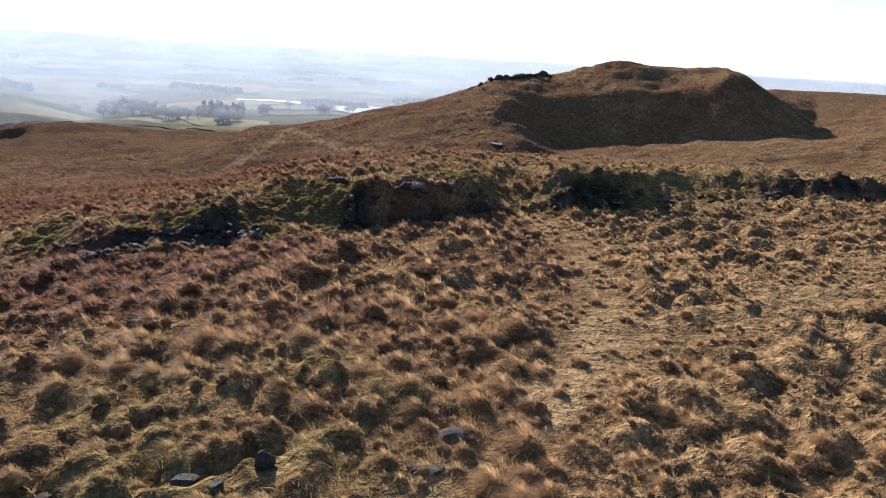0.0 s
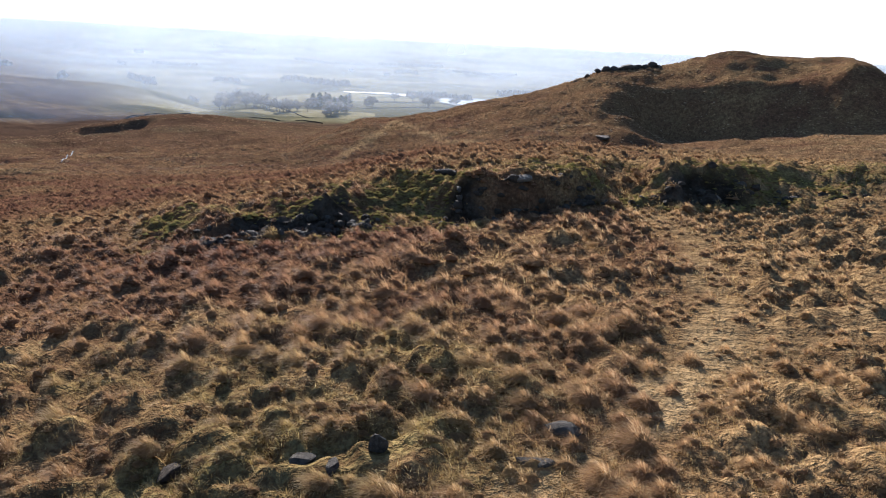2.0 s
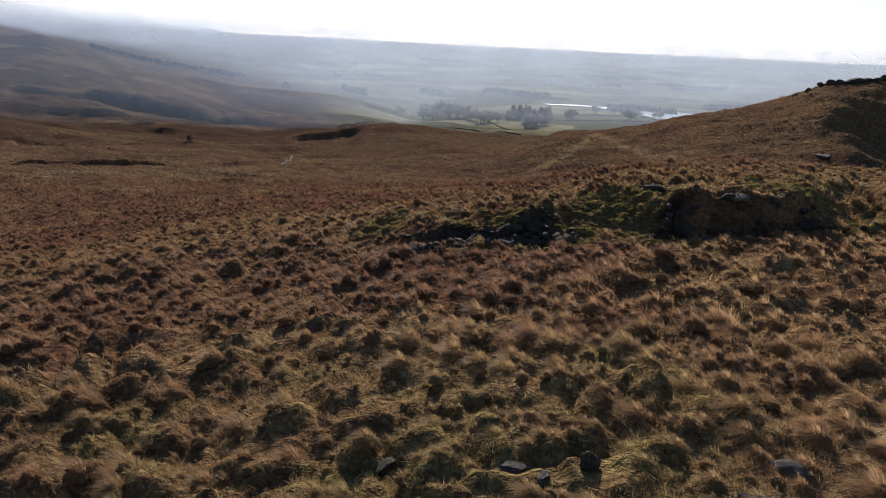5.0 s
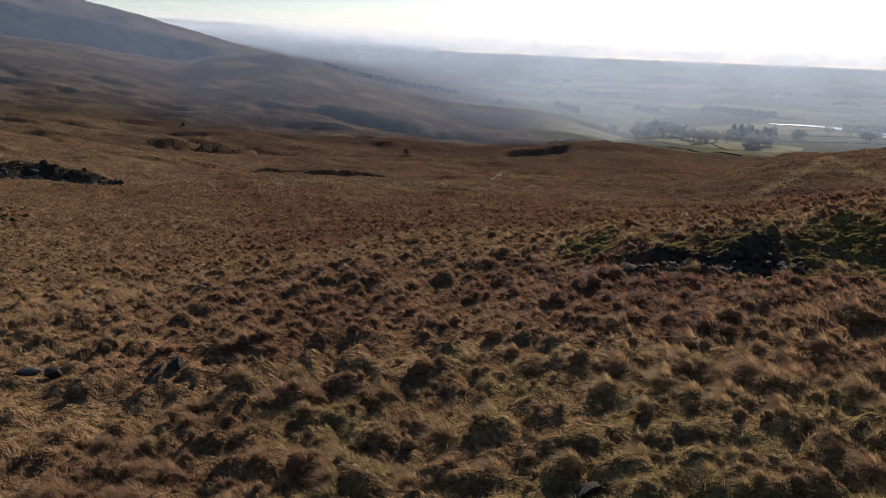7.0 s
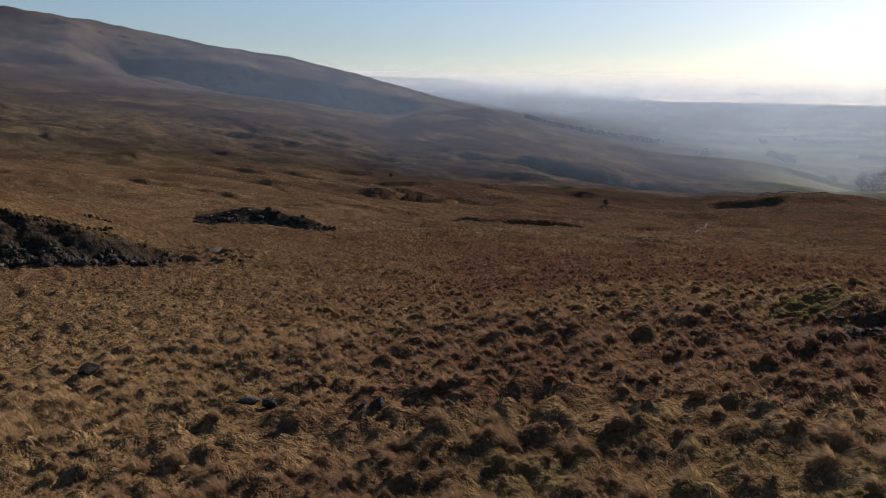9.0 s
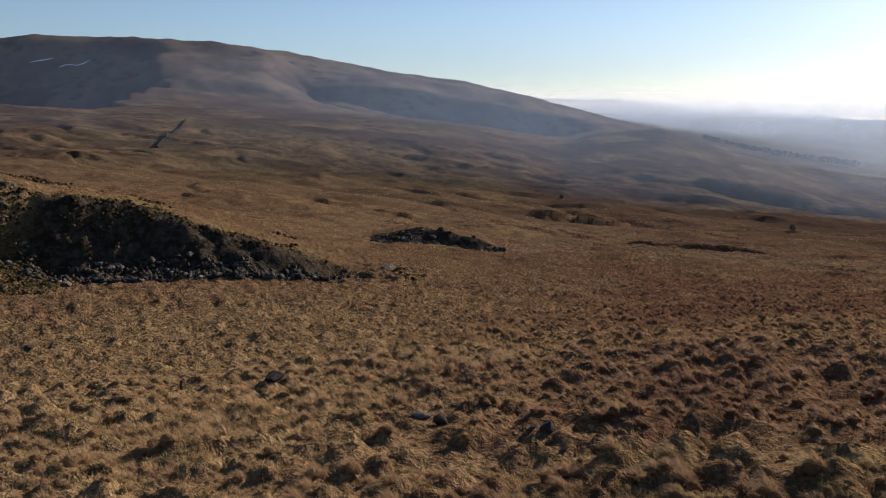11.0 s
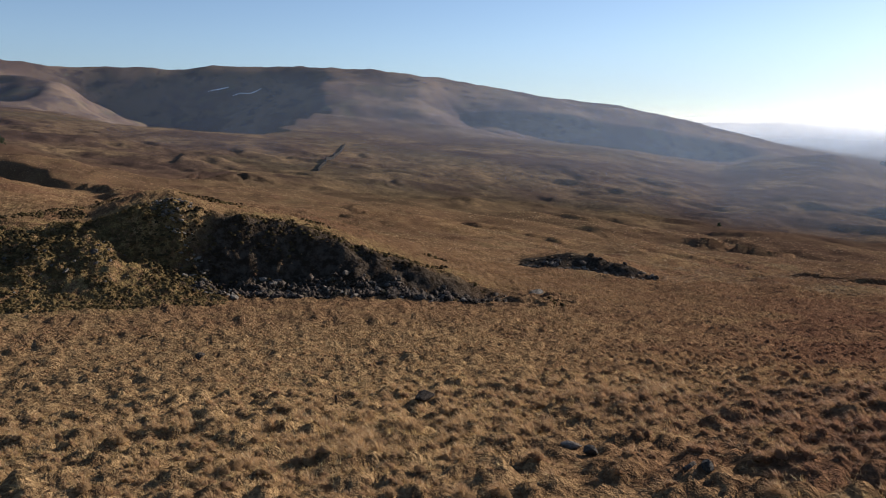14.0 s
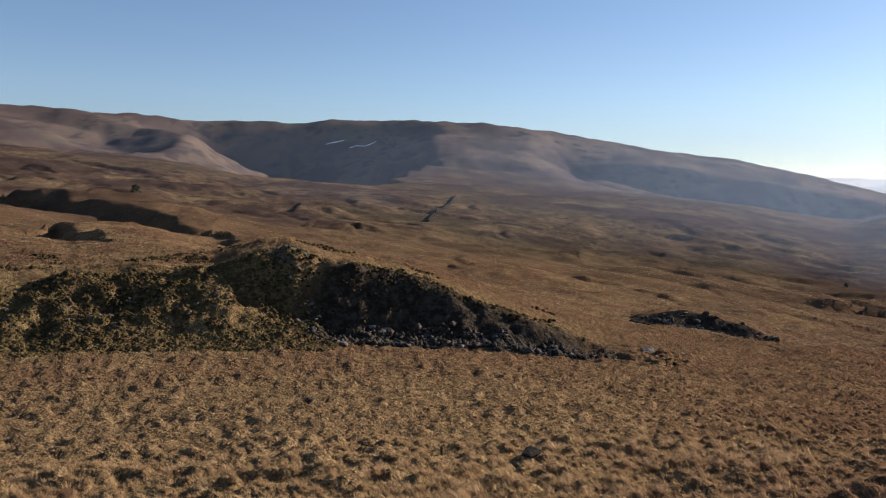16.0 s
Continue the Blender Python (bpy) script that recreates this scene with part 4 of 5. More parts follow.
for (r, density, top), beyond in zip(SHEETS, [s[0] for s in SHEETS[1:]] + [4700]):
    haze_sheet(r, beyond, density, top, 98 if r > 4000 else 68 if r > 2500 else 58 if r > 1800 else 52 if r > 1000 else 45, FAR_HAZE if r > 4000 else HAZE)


def fell_haze_sheet(r, beyond, density, right):
    """An upright translucent blue sheet, standing in for distance haze between the moor and the fell."""
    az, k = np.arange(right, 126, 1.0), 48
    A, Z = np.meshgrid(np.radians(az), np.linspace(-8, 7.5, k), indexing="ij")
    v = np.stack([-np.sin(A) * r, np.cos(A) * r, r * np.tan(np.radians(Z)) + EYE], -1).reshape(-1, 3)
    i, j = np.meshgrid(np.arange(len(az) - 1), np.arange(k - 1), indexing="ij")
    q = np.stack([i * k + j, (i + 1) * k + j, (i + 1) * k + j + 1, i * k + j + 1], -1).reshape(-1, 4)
    me = mesh_of("fell_haze_sheet", v, q, FELL_HAZE)
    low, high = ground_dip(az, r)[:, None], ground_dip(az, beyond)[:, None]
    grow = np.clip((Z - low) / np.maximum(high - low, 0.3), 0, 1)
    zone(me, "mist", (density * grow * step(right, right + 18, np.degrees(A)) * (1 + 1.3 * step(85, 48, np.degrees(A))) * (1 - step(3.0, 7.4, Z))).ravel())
    return tagged(new("fell_haze_sheet", me), "thin blue air over the moor and fell", "haze", kind="structure")


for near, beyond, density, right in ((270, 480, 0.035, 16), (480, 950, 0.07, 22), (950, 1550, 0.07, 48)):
    fell_haze_sheet(near, beyond, density, right)


# ---------------------------------------------------------------- rocks
def rock_mesh(name, seed, material, size=(1, 0.8, 0.6), sharp=0.35, levels=2):
    bm = bmesh.new()
    bmesh.ops.create_icosphere(bm, subdivisions=levels, radius=1)
    r = random.Random(seed)
    cuts = [(Vector((r.gauss(0, 1), r.gauss(0, 1), r.gauss(0, 1))).normalized(), r.uniform(0.5, 0.85)) for _ in range(14)]
    for v in bm.verts:
        for n, d in cuts:
            over = v.co.dot(n) - d
            if over > 0:
                v.co -= n * over * 0.92
        v.co *= 1 + sharp * 0.25 * noise.noise(v.co * 2.1 + Vector((seed, 0, 0)))
        v.co = Vector((v.co.x * size[0], v.co.y * size[1], v.co.z * size[2]))
    me = bpy.data.meshes.new(name)
    bm.to_mesh(me)
    bm.free()
    me.materials.append(material)
    return me


SHAPES = [rock_mesh("stone", k, ROCK, (1, 0.55 + 0.1 * (k % 4), 0.45 + 0.12 * (k % 3)), levels=1) for k in range(7)]
PALE_SHAPES = [rock_mesh("stone", 20 + k, PALE_ROCK, (1, 0.6 + 0.1 * k, 0.5), levels=1) for k in range(3)]
DARK_SHAPES = [rock_mesh("stone", 40 + k, DARK_ROCK, (1, 0.55 + 0.1 * (k % 4), 0.45 + 0.12 * (k % 3)), levels=1) for k in range(6)]
rr = random.Random(8)


def rock(name, az, r, size, label, material=ROCK, flat=(1, 0.8, 0.6), seed=1, sink=0.3, turn=None, tip=0):
    ob = new(name, rock_mesh(name, seed, material, flat, levels=2 if size < 0.3 else 3))
    at = ground_at(az, r)
    ob.matrix_world = pose(at.x, at.y, at.z + size * flat[2] * (1 - 2 * sink), tip, 0, turn if turn is not None else seed * 47) @ Matrix.Diagonal((size, size, size, 1))
    return tagged(ob, label, "rock")


rock("standing_stone", 13.8, 3.52, 0.065, "small upright dark slab among the tussocks", ROCK, (1.0, 0.6, 1.0), 33, 0.2, 20)
rock("boulder", 20.0, 3.55, 0.10, "flat grey stone half sunk in grass", ROCK, (1, 0.7, 0.4), 5, 0.4)
rock("boulder", 17.6, 3.42, 0.08, "flat grey stone half sunk in grass", ROCK, (1.4, 0.5, 0.35), 6, 0.4)
rock("boulder", -0.7, 3.85, 0.11, "grey stone beside the trodden path", ROCK, (1.2, 0.8, 0.4), 7, 0.3)
rock("boulder", 1.5, 3.5, 0.09, "flat grey stone beside the trodden path", ROCK, (1.3, 0.7, 0.3), 8, 0.42)
rock("boulder", 29.5, 3.8, 0.09, "dark stone half sunk in grass", DARK_ROCK, (1.4, 0.7, 0.5), 9)
rock("boulder", 60.2, 6.9, 0.085, "dark jagged stone lying in tussocks", ROCK, (1.1, 0.8, 0.7), 10, 0.25)
rock("boulder", 59.1, 6.72, 0.085, "dark jagged stone lying in tussocks", ROCK, (1, 0.8, 0.75), 11, 0.25)
rock("boulder", 68.1, 7.75, 0.13, "pale flat stone lying in grass", PALE_ROCK, (1.2, 0.7, 0.35), 12, 0.25)
rock("boulder", 66.8, 7.55, 0.10, "grey angular stone lying in grass", ROCK, (1, 0.7, 0.6), 13, 0.25)
rock("molehill_rock", 78.2, 10.2, 0.17, "rounded dark boulder alone on pale grass", DARK_ROCK, (1, 0.85, 0.6), 14, 0.36)
rock("boulder", 93.1, 18.1, 0.17, "small dark rock on the grassy brow", DARK_ROCK, (1.2, 0.8, 0.6), 15, 0.25)
rock("post_stump", 84.4, 10.8, 0.075, "thin dark stump standing in grass", DARK_ROCK, (0.35, 0.35, 1.0), 16, 0.1)
rock("boulder", 3.3, 10.75, 0.16, "pale stone in the hollow of the bank", PALE_ROCK, (1.5, 0.7, 0.4), 17, 0.2)
rock("boulder", -2.3, 66.0, 0.6, "grey boulder at the foot of the knoll", ROCK, (1.5, 0.9, 0.4), 18, 0.36)
rock("boulder", 8.9, 11.5, 0.17, "dark flat stone on top of the bank", DARK_ROCK, (1.4, 0.8, 0.4), 19, 0.2)
rock("boulder", 68.9, 33.5, 0.45, "grey slab tilted out of the slope", ROCK, (1.2, 0.7, 0.4), 22, 0.3)
for k, (b, d, s) in enumerate(((-4.2, 91.5, 0.7), (-3.4, 91, 0.85), (-2.6, 90.5, 0.6), (-3.8, 91, 0.6), (-1.5, 90.5, 0.5), (-5.0, 92, 0.75), (-0.8, 90, 0.45), (-2.0, 90, 0.7), (-4.6, 91, 0.55), (-0.1, 89, 0.35), (-5.5, 92, 0.45), (-3.0, 90.6, 0.5))):
    tagged(rock("summit_rock", b, d, s, "dark rock on the knoll's skyline", DARK_ROCK, (1.2, 0.9, 0.65), 60 + k, 0.36, 15 * k), group="rocks on the knoll")


for k in range(170):
    b = rr.choice((rr.uniform(14.5, 27.5), rr.uniform(14.5, 27.5), rr.uniform(-2, 8), rr.uniform(-29, -5)))
    d = float(bank_foot(np.array(b))) + rr.uniform(-0.25, 0.42)
    tagged(rock("bank_boulder", b, d, rr.uniform(0.05, 0.10) + 0.04 * rr.random() ** 3, "dark jagged block jutting from the broken bank", DARK_ROCK if k % 4 else ROCK, (1.0, 0.7, rr.uniform(0.4, 0.75)), 100 + k, 0.4), group="blocks of the broken bank")


def stones(name, group, label, count, spots, sizes, pale=0.2, dark=0.0):
    """Single loose stones, resting half sunk where spots() puts them."""
    places = np.array([polar(*spots()) for _ in range(count)])
    tops = height(places[:, 0], places[:, 1])
    for (x, y), z in zip(places, tops):
        s = sizes[0] + (sizes[1] - sizes[0]) * rr.random() ** 2.2
        me = rr.choice(PALE_SHAPES if rr.random() < pale else DARK_SHAPES if rr.random() < dark else SHAPES)
        ob = new(name, me)
        ob.matrix_world = pose(x, y, z + 0.1 * s, rr.uniform(-30, 30), rr.uniform(-30, 30), rr.uniform(0, 360)) @ Matrix.Diagonal((s, s, s, 1))
        tagged(ob, label, "stone", group)


def bank_spot():
    az = rr.choice((rr.uniform(16, 28), rr.uniform(16, 28), rr.uniform(-2, 16), rr.uniform(-30, -2)))
    return az, float(bank_foot(np.array(az))) + rr.triangular(-0.45, 0.6, 0.0)


def scree_spot():
    az = rr.triangular(70.5, 94, 80)
    return az, 29.0 + rr.triangular(-1.1, 1.3, -0.2)


def crag_spot():
    return rr.uniform(60, 69.8), 49.4 + rr.uniform(-0.6, 1.7)


def left_spot():
    return rr.uniform(97, 113), 28.8 + rr.uniform(-0.6, 2.2)


stones("bank_stone", "stones of the broken bank", "dark angular stone of the broken bank", 280, bank_spot, (0.04, 0.13), 0.03, 0.6)
stones("scree_stone", "scree below the quarried bank", "grey angular stone of the quarry scree", 295, scree_spot, (0.08, 0.30), 0.42, 0.25)
def cairn_spot():
    return rr.uniform(92.6, 94.9), 32.6 + rr.uniform(-0.5, 0.9)


def rubble_spot():
    t = rr.random()
    return 92.3 + 3.0 * t + rr.uniform(-0.5, 0.5), 29.3 + 3.2 * t + rr.uniform(-0.5, 0.7)


stones("cairn_stone", "stones on top of the quarried bank", "pale loose stone on top of the quarried bank", 34, cairn_spot, (0.07, 0.2), 0.6)
stones("rubble_stone", "pale rubble on the quarried bank", "pale stone in a sunlit patch of rubble", 125, rubble_spot, (0.06, 0.2), 0.7)


def loose_scree():
    """Smaller scree, too many to count."""
    g = np.random.default_rng(12)
    n = 1300
    a, d = np.radians(g.triangular(70.5, 80, 94, n)), 28.2 + 1.9 * g.beta(1.3, 2.8, n)
    x, y = -np.sin(a) * d, np.cos(a) * d
    z = height(x, y)
    s = g.uniform(0.035, 0.13, n)
    corners = np.array([(1, 0, 0), (-1, 0, 0), (0, 1, 0), (0, -1, 0), (0, 0, 1), (0, 0, -1)], float)
    v = np.stack([np.stack([x, y, z + 0.03], 1) + (c + g.normal(0, 0.4, (n, 3))) * s[:, None] for c in corners], 1).reshape(-1, 3)
    o = np.arange(n)[:, None] * 6
    f = np.concatenate([o + np.array(t) for t in ((0, 2, 4), (2, 1, 4), (1, 3, 4), (3, 0, 4), (2, 0, 5), (1, 2, 5), (3, 1, 5), (0, 3, 5))])
    tagged(new("loose_scree", mesh_of("loose_scree", v, f, DARK_ROCK, smooth=False)), "small grey scree strewn under the quarried bank", "scree", kind="stuff")


loose_scree()
stones("crag_stone", "stones of the low crag", "dark stone of a low broken crag", 90, crag_spot, (0.12, 0.4), 0.12, 0.6)
stones("slope_stone", "stones on the mossy slope", "grey stone on the mossy slope", 110, left_spot, (0.06, 0.2), 0.4)


# ---------------------------------------------------------------- valley
def ribbon(name, line, width, material, label, category, lift=0.3, tall=0.0, kind="", steps=10):
    """A strip along the ground: flat water or track, or, with a height, a wall or hedge of that section."""
    pts = []
    for (a0, r0), (a1, r1) in zip(line, line[1:]):
        for s in range(steps):
            t = s / steps
            pts.append((a0 + (a1 - a0) * t, math.exp(math.log(r0) * (1 - t) + math.log(r1) * t)))
    pts.append(line[-1])
    flat = np.array([polar(*p) for p in pts])
    ps = [Vector((*p, z)) for p, z in zip(flat, height(flat[:, 0], flat[:, 1]))]
    bm = bmesh.new()
    rows = []
    for k, p in enumerate(ps):
        d = (ps[min(k + 1, len(ps) - 1)] - ps[max(k - 1, 0)])
        side = Vector((-d.y, d.x, 0)).normalized() * (width[k * (len(width) - 1) // (len(ps) - 1)] if isinstance(width, tuple) else width) / 2
        if tall:
            h = tall * (0.88 + 0.2 * noise.noise(p * 0.11))
            rows.append([bm.verts.new(q) for q in (p - side - Vector((0, 0, 0.5)), p - side * 0.3 + Vector((0, 0, h)), p + side * 0.3 + Vector((0, 0, h)), p + side - Vector((0, 0, 0.5)))])
        else:
            rows.append([bm.verts.new(p + side * s + Vector((0, 0, lift))) for s in (-1, 1)])
    for a, b in zip(rows, rows[1:]):
        for i in range(len(a) - 1):
            bm.faces.new((a[i], a[i + 1], b[i + 1], b[i]))
    bmesh.ops.recalc_face_normals(bm, faces=bm.faces)
    ob = part(name, bm, material, None)
    return tagged(ob, label, category, kind=kind)


ribbon("river", ((16.0, 1440), (14.8, 1430), (12.9, 1410), (11.0, 1370), (9.0, 1330), (7.6, 1270), (6.6, 1180), (5.0, 1080)), (15, 30, 45, 70, 95, 120, 130), WATER, "river shining white in the low sun", "river", 1.5, kind="structure")
ribbon("stream", ((34.6, 84), (34.3, 88), (34.0, 93), (33.8, 98)), 0.08, WATER, "narrow stream glinting in a moorland cutting", "stream", 0.12, kind="structure")
ribbon("sheep_track", ((23.2, 62.8), (22.7, 62.3), (22.2, 61.9), (21.7, 61.6)), (0.06, 0.16, 0.2, 0.06), PALE_ROCK, "pale stony stretch of sheep track on the moor", "path", 0.08, kind="structure")


for line, label in ((((35.5, 440), (33, 470), (30.3, 500), (27.5, 590), (25.5, 640), (22.5, 640), (19.9, 600), (17.5, 560)), "dark dry-stone wall along the pasture's edge"),
                    (((25, 1100), (22.5, 1050), (20.5, 880), (19.2, 760), (18.2, 700)), "dark field wall running down to the trees"),
                    (((15.5, 980), (12.5, 1000), (10.5, 1010), (8.0, 1010)), "dark field wall beside the river meadows"),
                    (((14.2, 1120), (11.5, 1150), (9.0, 1150)), "dark field wall beside the river meadows")):
    ribbon("field_wall", line, 0.9, WALL_STONE, label, "stone wall", tall=0.8)
ribbon("moor_wall", ((83.95, 395), (83.7, 440), (83.4, 476), (82.8, 526), (82.3, 590), (82.0, 680)), 1.0, WALL_STONE, "dark dry-stone wall climbing the moor", "stone wall", tall=1.8, steps=24)
def snow_patch(b0, b1, d, deep, seed, label):
    """A thin, ragged drift lying on the fell."""
    a = np.linspace(b0, b1, 40)
    t = np.linspace(-1, 1, 40)
    wide = deep * np.sqrt(np.clip(1 - t * t, 0, 1)) * (0.55 + 0.6 * np.abs(fbm(a * 3, a * 0 + seed, 1.0, 3, seed)))
    mid = d + deep * 0.8 * fbm(a, a * 0 + seed, 1.0, 2, seed + 3)
    rows = []
    for s in np.linspace(-1, 1, 7):
        r = mid + s * wide
        x, y = -np.sin(np.radians(a)) * r, np.cos(np.radians(a)) * r
        rows.append(np.stack([x, y, height(x, y) + 1.5], 1))
    i, j = np.meshgrid(np.arange(6), np.arange(39), indexing="ij")
    q = np.stack([i * 40 + j, i * 40 + j + 1, (i + 1) * 40 + j + 1, (i + 1) * 40 + j], -1).reshape(-1, 4)
    tagged(new("snow_patch", mesh_of("snow_patch", np.concatenate(rows), q, SNOW)), label, "snow")


snow_patch(89.6, 87.6, 2180, 1.6, 3, "thin streak of old snow below the fell top")
snow_patch(91.2, 89.8, 2205, 1.3, 5, "thin streak of old snow below the fell top")
snow_patch(80.2, 77.8, 2305, 4, 7, "thin streak of old snow along the fell's crest")


def tree(label, tall, seed, conifer=False):
    """A winter tree: tapered trunk with limbs, and a crown of many small sprays."""
    r = random.Random(seed)
    root = tagged(new("conifer" if conifer else "tree"), label, "tree")
    bm = bmesh.new()

    def limb(a, b, wa, wb):
        d = (b - a).normalized()
        s = d.orthogonal().normalized()
        t = d.cross(s)
        rings = [[bm.verts.new(p + (s * math.cos(q) + t * math.sin(q)) * w) for q in (0, 2.09, 4.19)] for p, w in ((a, wa), (b, wb))]
        for i in range(3):
            bm.faces.new((rings[0][i], rings[0][(i + 1) % 3], rings[1][(i + 1) % 3], rings[1][i]))
    fork = Vector((r.uniform(-0.3, 0.3), r.uniform(-0.3, 0.3), tall * (0.9 if conifer else 0.35)))
    limb(Vector((0, 0, -1)), fork, tall * 0.035, tall * 0.02)
    tips = []
    for k in range(9):
        turn, up = k * 2.4 + r.random(), r.uniform(0.35, 1.0)
        if conifer:
            z = tall * (0.15 + 0.09 * k)
            tip = Vector((math.cos(turn) * tall * 0.2 * (1 - z / tall), math.sin(turn) * tall * 0.2 * (1 - z / tall), z - 0.3))
            limb(Vector((0, 0, z)), tip, tall * 0.01, tall * 0.004)
        else:
            tip = fork + Vector((math.cos(turn) * tall * 0.34 * (1.15 - 0.6 * up), math.sin(turn) * tall * 0.34 * (1.15 - 0.6 * up), tall * 0.6 * up))
            limb(fork - Vector((0, 0, tall * 0.1 * r.random())), tip, tall * 0.014, tall * 0.004)
        tips.append(tip)
    part("trunk", bm, BARK, root)
    bm = bmesh.new()
    for k in range(230):
        if conifer:
            z = tall * (0.12 + 0.88 * r.random() ** 1.2)
            rad, turn = tall * 0.24 * (1 - z / tall) + 0.15, r.uniform(0, 6.283)
            c, s = Vector((math.cos(turn) * rad * r.uniform(0.4, 1), math.sin(turn) * rad * r.uniform(0.4, 1), z)), tall * 0.055
        else:
            tip = r.choice(tips)
            c, s = tip.lerp(fork, r.uniform(-0.15, 0.55)) + Vector((r.gauss(0, 1), r.gauss(0, 1), r.gauss(0, 0.8))) * tall * 0.085, tall * 0.06
        vs = [bm.verts.new(c + Vector((r.gauss(0, 1), r.gauss(0, 1), r.gauss(0, 1))) * s) for _ in range(3)]
        bm.faces.new(vs)
    part("crown", bm, NEEDLES if conifer else TWIGS, root)
    return root


KINDS = [tree("bare winter tree in the valley", 12, 1), tree("bare winter tree in the valley", 10, 2), tree("bare winter tree in the valley", 13, 3), tree("dark conifer in the valley wood", 14, 4, True)]
FIRST = [True] * len(KINDS)


def plant(az, r, scale, kind):
    at = ground_at(az, r)
    m = pose(at.x, at.y, at.z, 0, 0, rr.uniform(0, 360))
    ob = KINDS[kind]
    if FIRST[kind]:
        ob.matrix_basis, FIRST[kind] = m, False
    else:
        ob = copy_thing(ob, m)
    ob.scale = (scale * 1.4, scale * 1.4, scale * 1.05)
    tagged(ob, group="trees of the valley")


for b0, b1, d0, d1, count, con in ((25.2, 21.5, 1085, 1050, 16, 0), (22.3, 19.6, 900, 800, 20, 0.1), (18.6, 15.6, 940, 1080, 34, 0.35), (17.4, 15.8, 760, 830, 16, 0.2), (24.6, 22.6, 800, 860, 7, 0), (20.5, 18.4, 780, 840, 7, 0),
                                   (14.6, 13.6, 1010, 1040, 6, 0.2), (10.6, 9.4, 1050, 1090, 6, 0), (8.5, 7.6, 1120, 1130, 4, 0), (13, 11, 1170, 1190, 4, 0), (31, 26, 1000, 1100, 4, 0)):
    for k in range(count):
        t = rr.random()
        plant(b0 + (b1 - b0) * t, d0 + (d1 - d0) * t + rr.uniform(-22, 22), rr.uniform(0.6, 1.15), 3 if rr.random() < con else rr.randrange(3))


def wood_strip(name, line, deep, count, tall, label):
    """A far wood, too small to count: many ragged sprays over a strip of ground."""
    g = np.random.default_rng(len(line) + count)
    t = g.uniform(0, len(line) - 1, count)
    a = np.interp(t, range(len(line)), [p[0] for p in line])
    d = np.interp(t, range(len(line)), [p[1] for p in line]) + g.uniform(-deep, deep, count)
    x, y = -np.sin(np.radians(a)) * d, np.cos(np.radians(a)) * d
    z = height(x, y)
    size = tall * g.uniform(0.5, 1.1, count)
    verts = np.stack([np.stack([x + g.normal(0, 0.28, count) * size, y + g.normal(0, 0.28, count) * size, z + size * h], 1) for h in (-0.1, 0.45, 1.0, 0.35)], 1).reshape(-1, 3)
    o = np.arange(count)[:, None] * 4
    me = mesh_of(name, verts, np.concatenate([o + np.array(q) for q in ((0, 1, 2), (0, 2, 3), (1, 2, 3))]), TWIGS, smooth=False)
    return tagged(new(name, me), label, "woodland", kind="stuff")


wood_strip("far_wood", ((46.5, 2050), (45.5, 1950), (43.5, 1560), (41.6, 1500), (39.2, 1450), (37, 1480)), 26, 700, 9, "dark strip of plantation along the valley side")
for k in range(16):
    b, d = -4 + 2.5 * k + rr.uniform(-1.5, 1.5), 1250 * math.exp(rr.uniform(0, 1.0))
    span = rr.choice((0.5, 0.9, 1.6, 2.8, 4.5))
    wood_strip("valley_wood", ((b, d), (b + span * 0.5, d + rr.uniform(-90, 90)), (b + span, d + rr.uniform(-60, 160))), rr.uniform(10, 70), int(90 * span + 25), 9, "hazy patch of woodland on the valley floor")


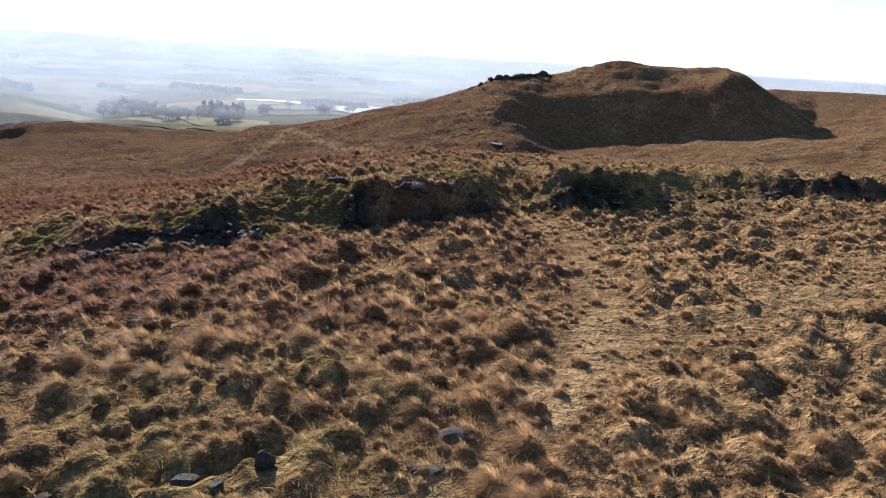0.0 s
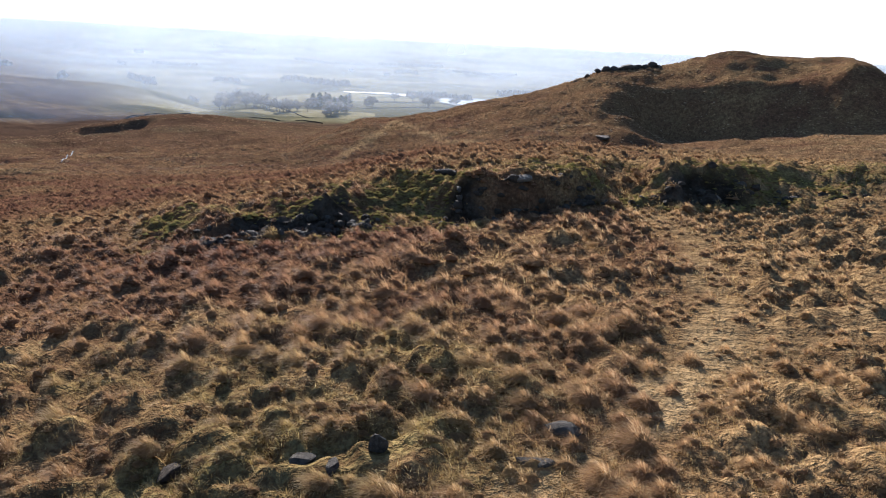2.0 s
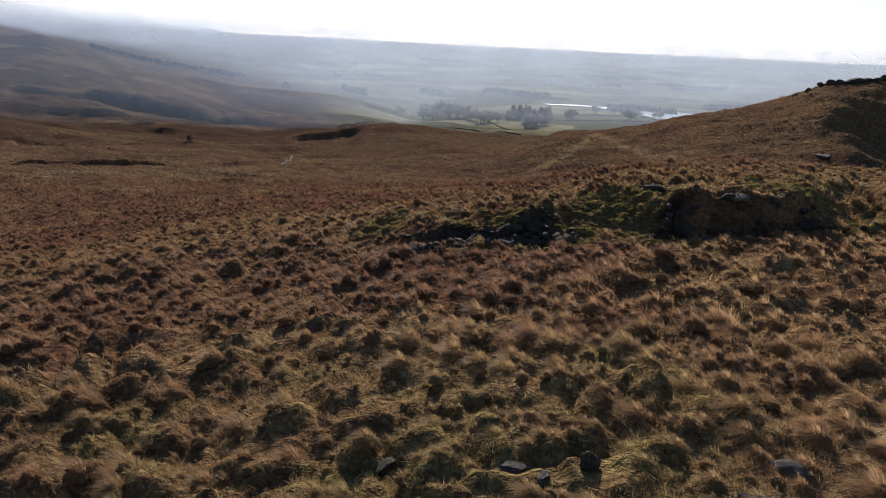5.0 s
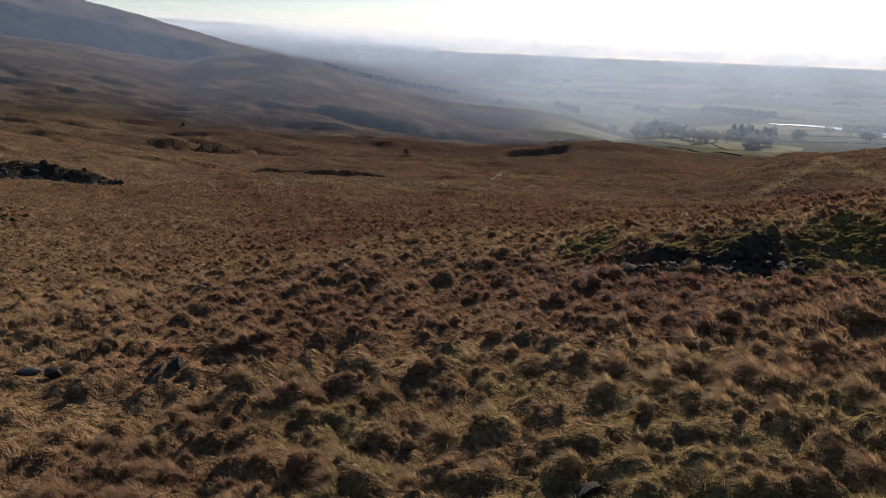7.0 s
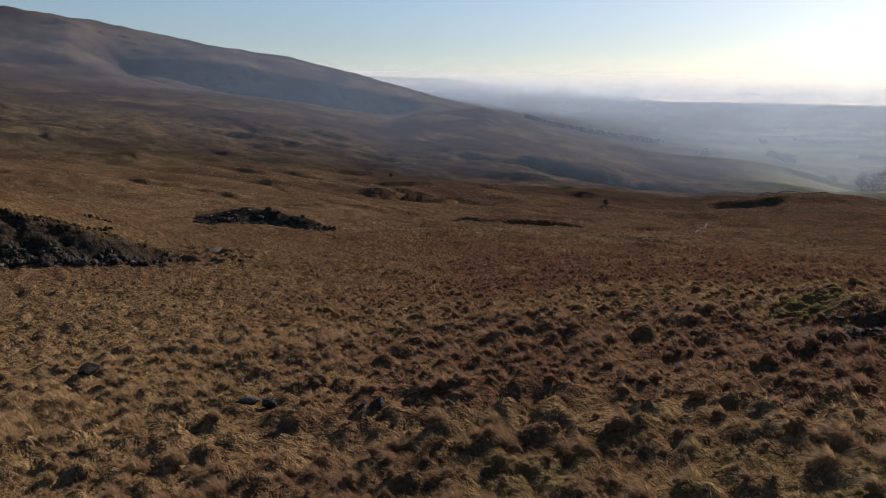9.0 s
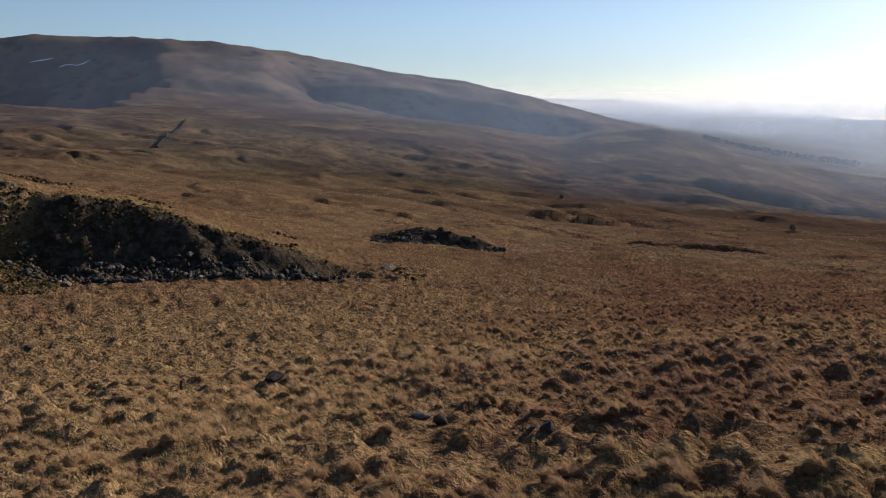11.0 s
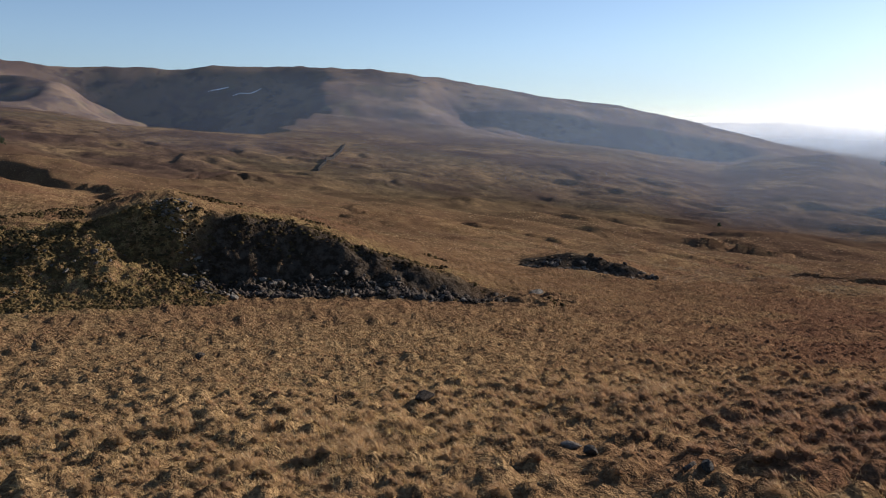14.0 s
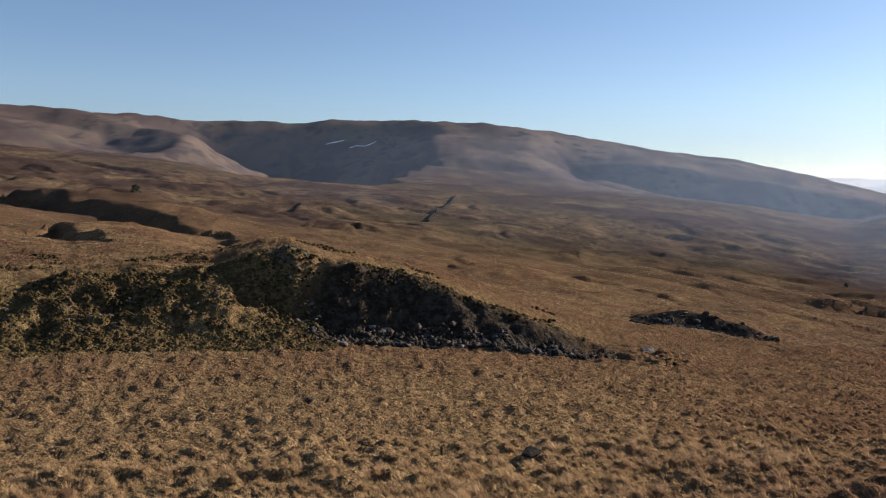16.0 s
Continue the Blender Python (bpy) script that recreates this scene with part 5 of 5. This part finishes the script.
def cottage(az, r, wide, label, turn=20):
    at = ground_at(az, r)
    root = tagged(new("farmhouse"), label, "house")
    root.matrix_world = pose(at.x, at.y, at.z, 0, 0, turn)
    w, d, h = wide / 2, wide * 0.22, wide * 0.26
    bm = bmesh.new()
    base_v = [bm.verts.new((sx * w, sy * d, z)) for z in (-1, h) for sx, sy in ((-1, -1), (1, -1), (1, 1), (-1, 1))]
    ends = [bm.verts.new((sx * w, 0, h * 1.6)) for sx in (-1, 1)]
    for i in range(4):
        bm.faces.new((base_v[i], base_v[(i + 1) % 4], base_v[4 + (i + 1) % 4], base_v[4 + i]))
    bm.faces.new((base_v[4], ends[0], base_v[7])), bm.faces.new((base_v[5], base_v[6], ends[1]))
    part("wall", bm, LIME, root)
    bm = bmesh.new()
    for s in (-1, 1):
        low, high = d * 1.12, h * 1.62
        q = [bm.verts.new(p) for p in ((-w * 1.04, s * low, h * 0.94), (w * 1.04, s * low, h * 0.94), (w * 1.04, 0, high), (-w * 1.04, 0, high))]
        up = [bm.verts.new(v.co + Vector((0, 0, 0.35))) for v in q]
        bm.faces.new(q), bm.faces.new(up)
        for i in range(4):
            bm.faces.new((q[i], q[(i + 1) % 4], up[(i + 1) % 4], up[i]))
    part("roof", bm, SLATE, root)
    for k in range(4):
        bm = bmesh.new()
        bmesh.ops.create_cube(bm, size=1, matrix=Matrix.Translation((w * (-0.72 + 0.48 * k), -d - 0.05, h * 0.5)) @ Matrix.Diagonal((wide * 0.05, 0.2, h * 0.3, 1)))
        part("window", bm, GLASS_DARK, root)


cottage(29.5, 2950, 30, "white farmhouse far down the valley")
cottage(13.1, 2200, 16, "white cottage on the valley floor")
cottage(15.6, 2400, 14, "white cottage on the valley floor", 60)


def shrub(az, r, tall, seed):
    g = random.Random(seed)
    at = ground_at(az, r)
    root = tagged(new("bush"), "small dark bush alone on the moor", "bush")
    root.matrix_world = pose(at.x, at.y, at.z)
    bm = bmesh.new()
    for k in range(160):
        t, u = g.uniform(0, 6.283), g.random()
        c = Vector((math.cos(t) * tall * 0.6 * math.sqrt(1 - u * u) * g.random() ** 0.4, math.sin(t) * tall * 0.6 * g.random() ** 0.4 * math.sqrt(1 - u * u), tall * (0.1 + 0.85 * u)))
        bm.faces.new([bm.verts.new(c + Vector((g.gauss(0, 1), g.gauss(0, 1), g.gauss(0, 1))) * tall * 0.1) for _ in range(3)])
    part("foliage", bm, NEEDLES, root)
    bm = bmesh.new()
    bmesh.ops.create_cone(bm, cap_ends=True, segments=5, radius1=tall * 0.08, radius2=tall * 0.03, depth=tall * 0.7, matrix=Matrix.Translation((0, 0, tall * 0.25)))
    part("stem", bm, BARK, root)


shrub(40.7, 163.6, 1.1, 5)
shrub(103.9, 230.0, 2.2, 8)
shrub(56.0, 260.0, 1.2, 11)
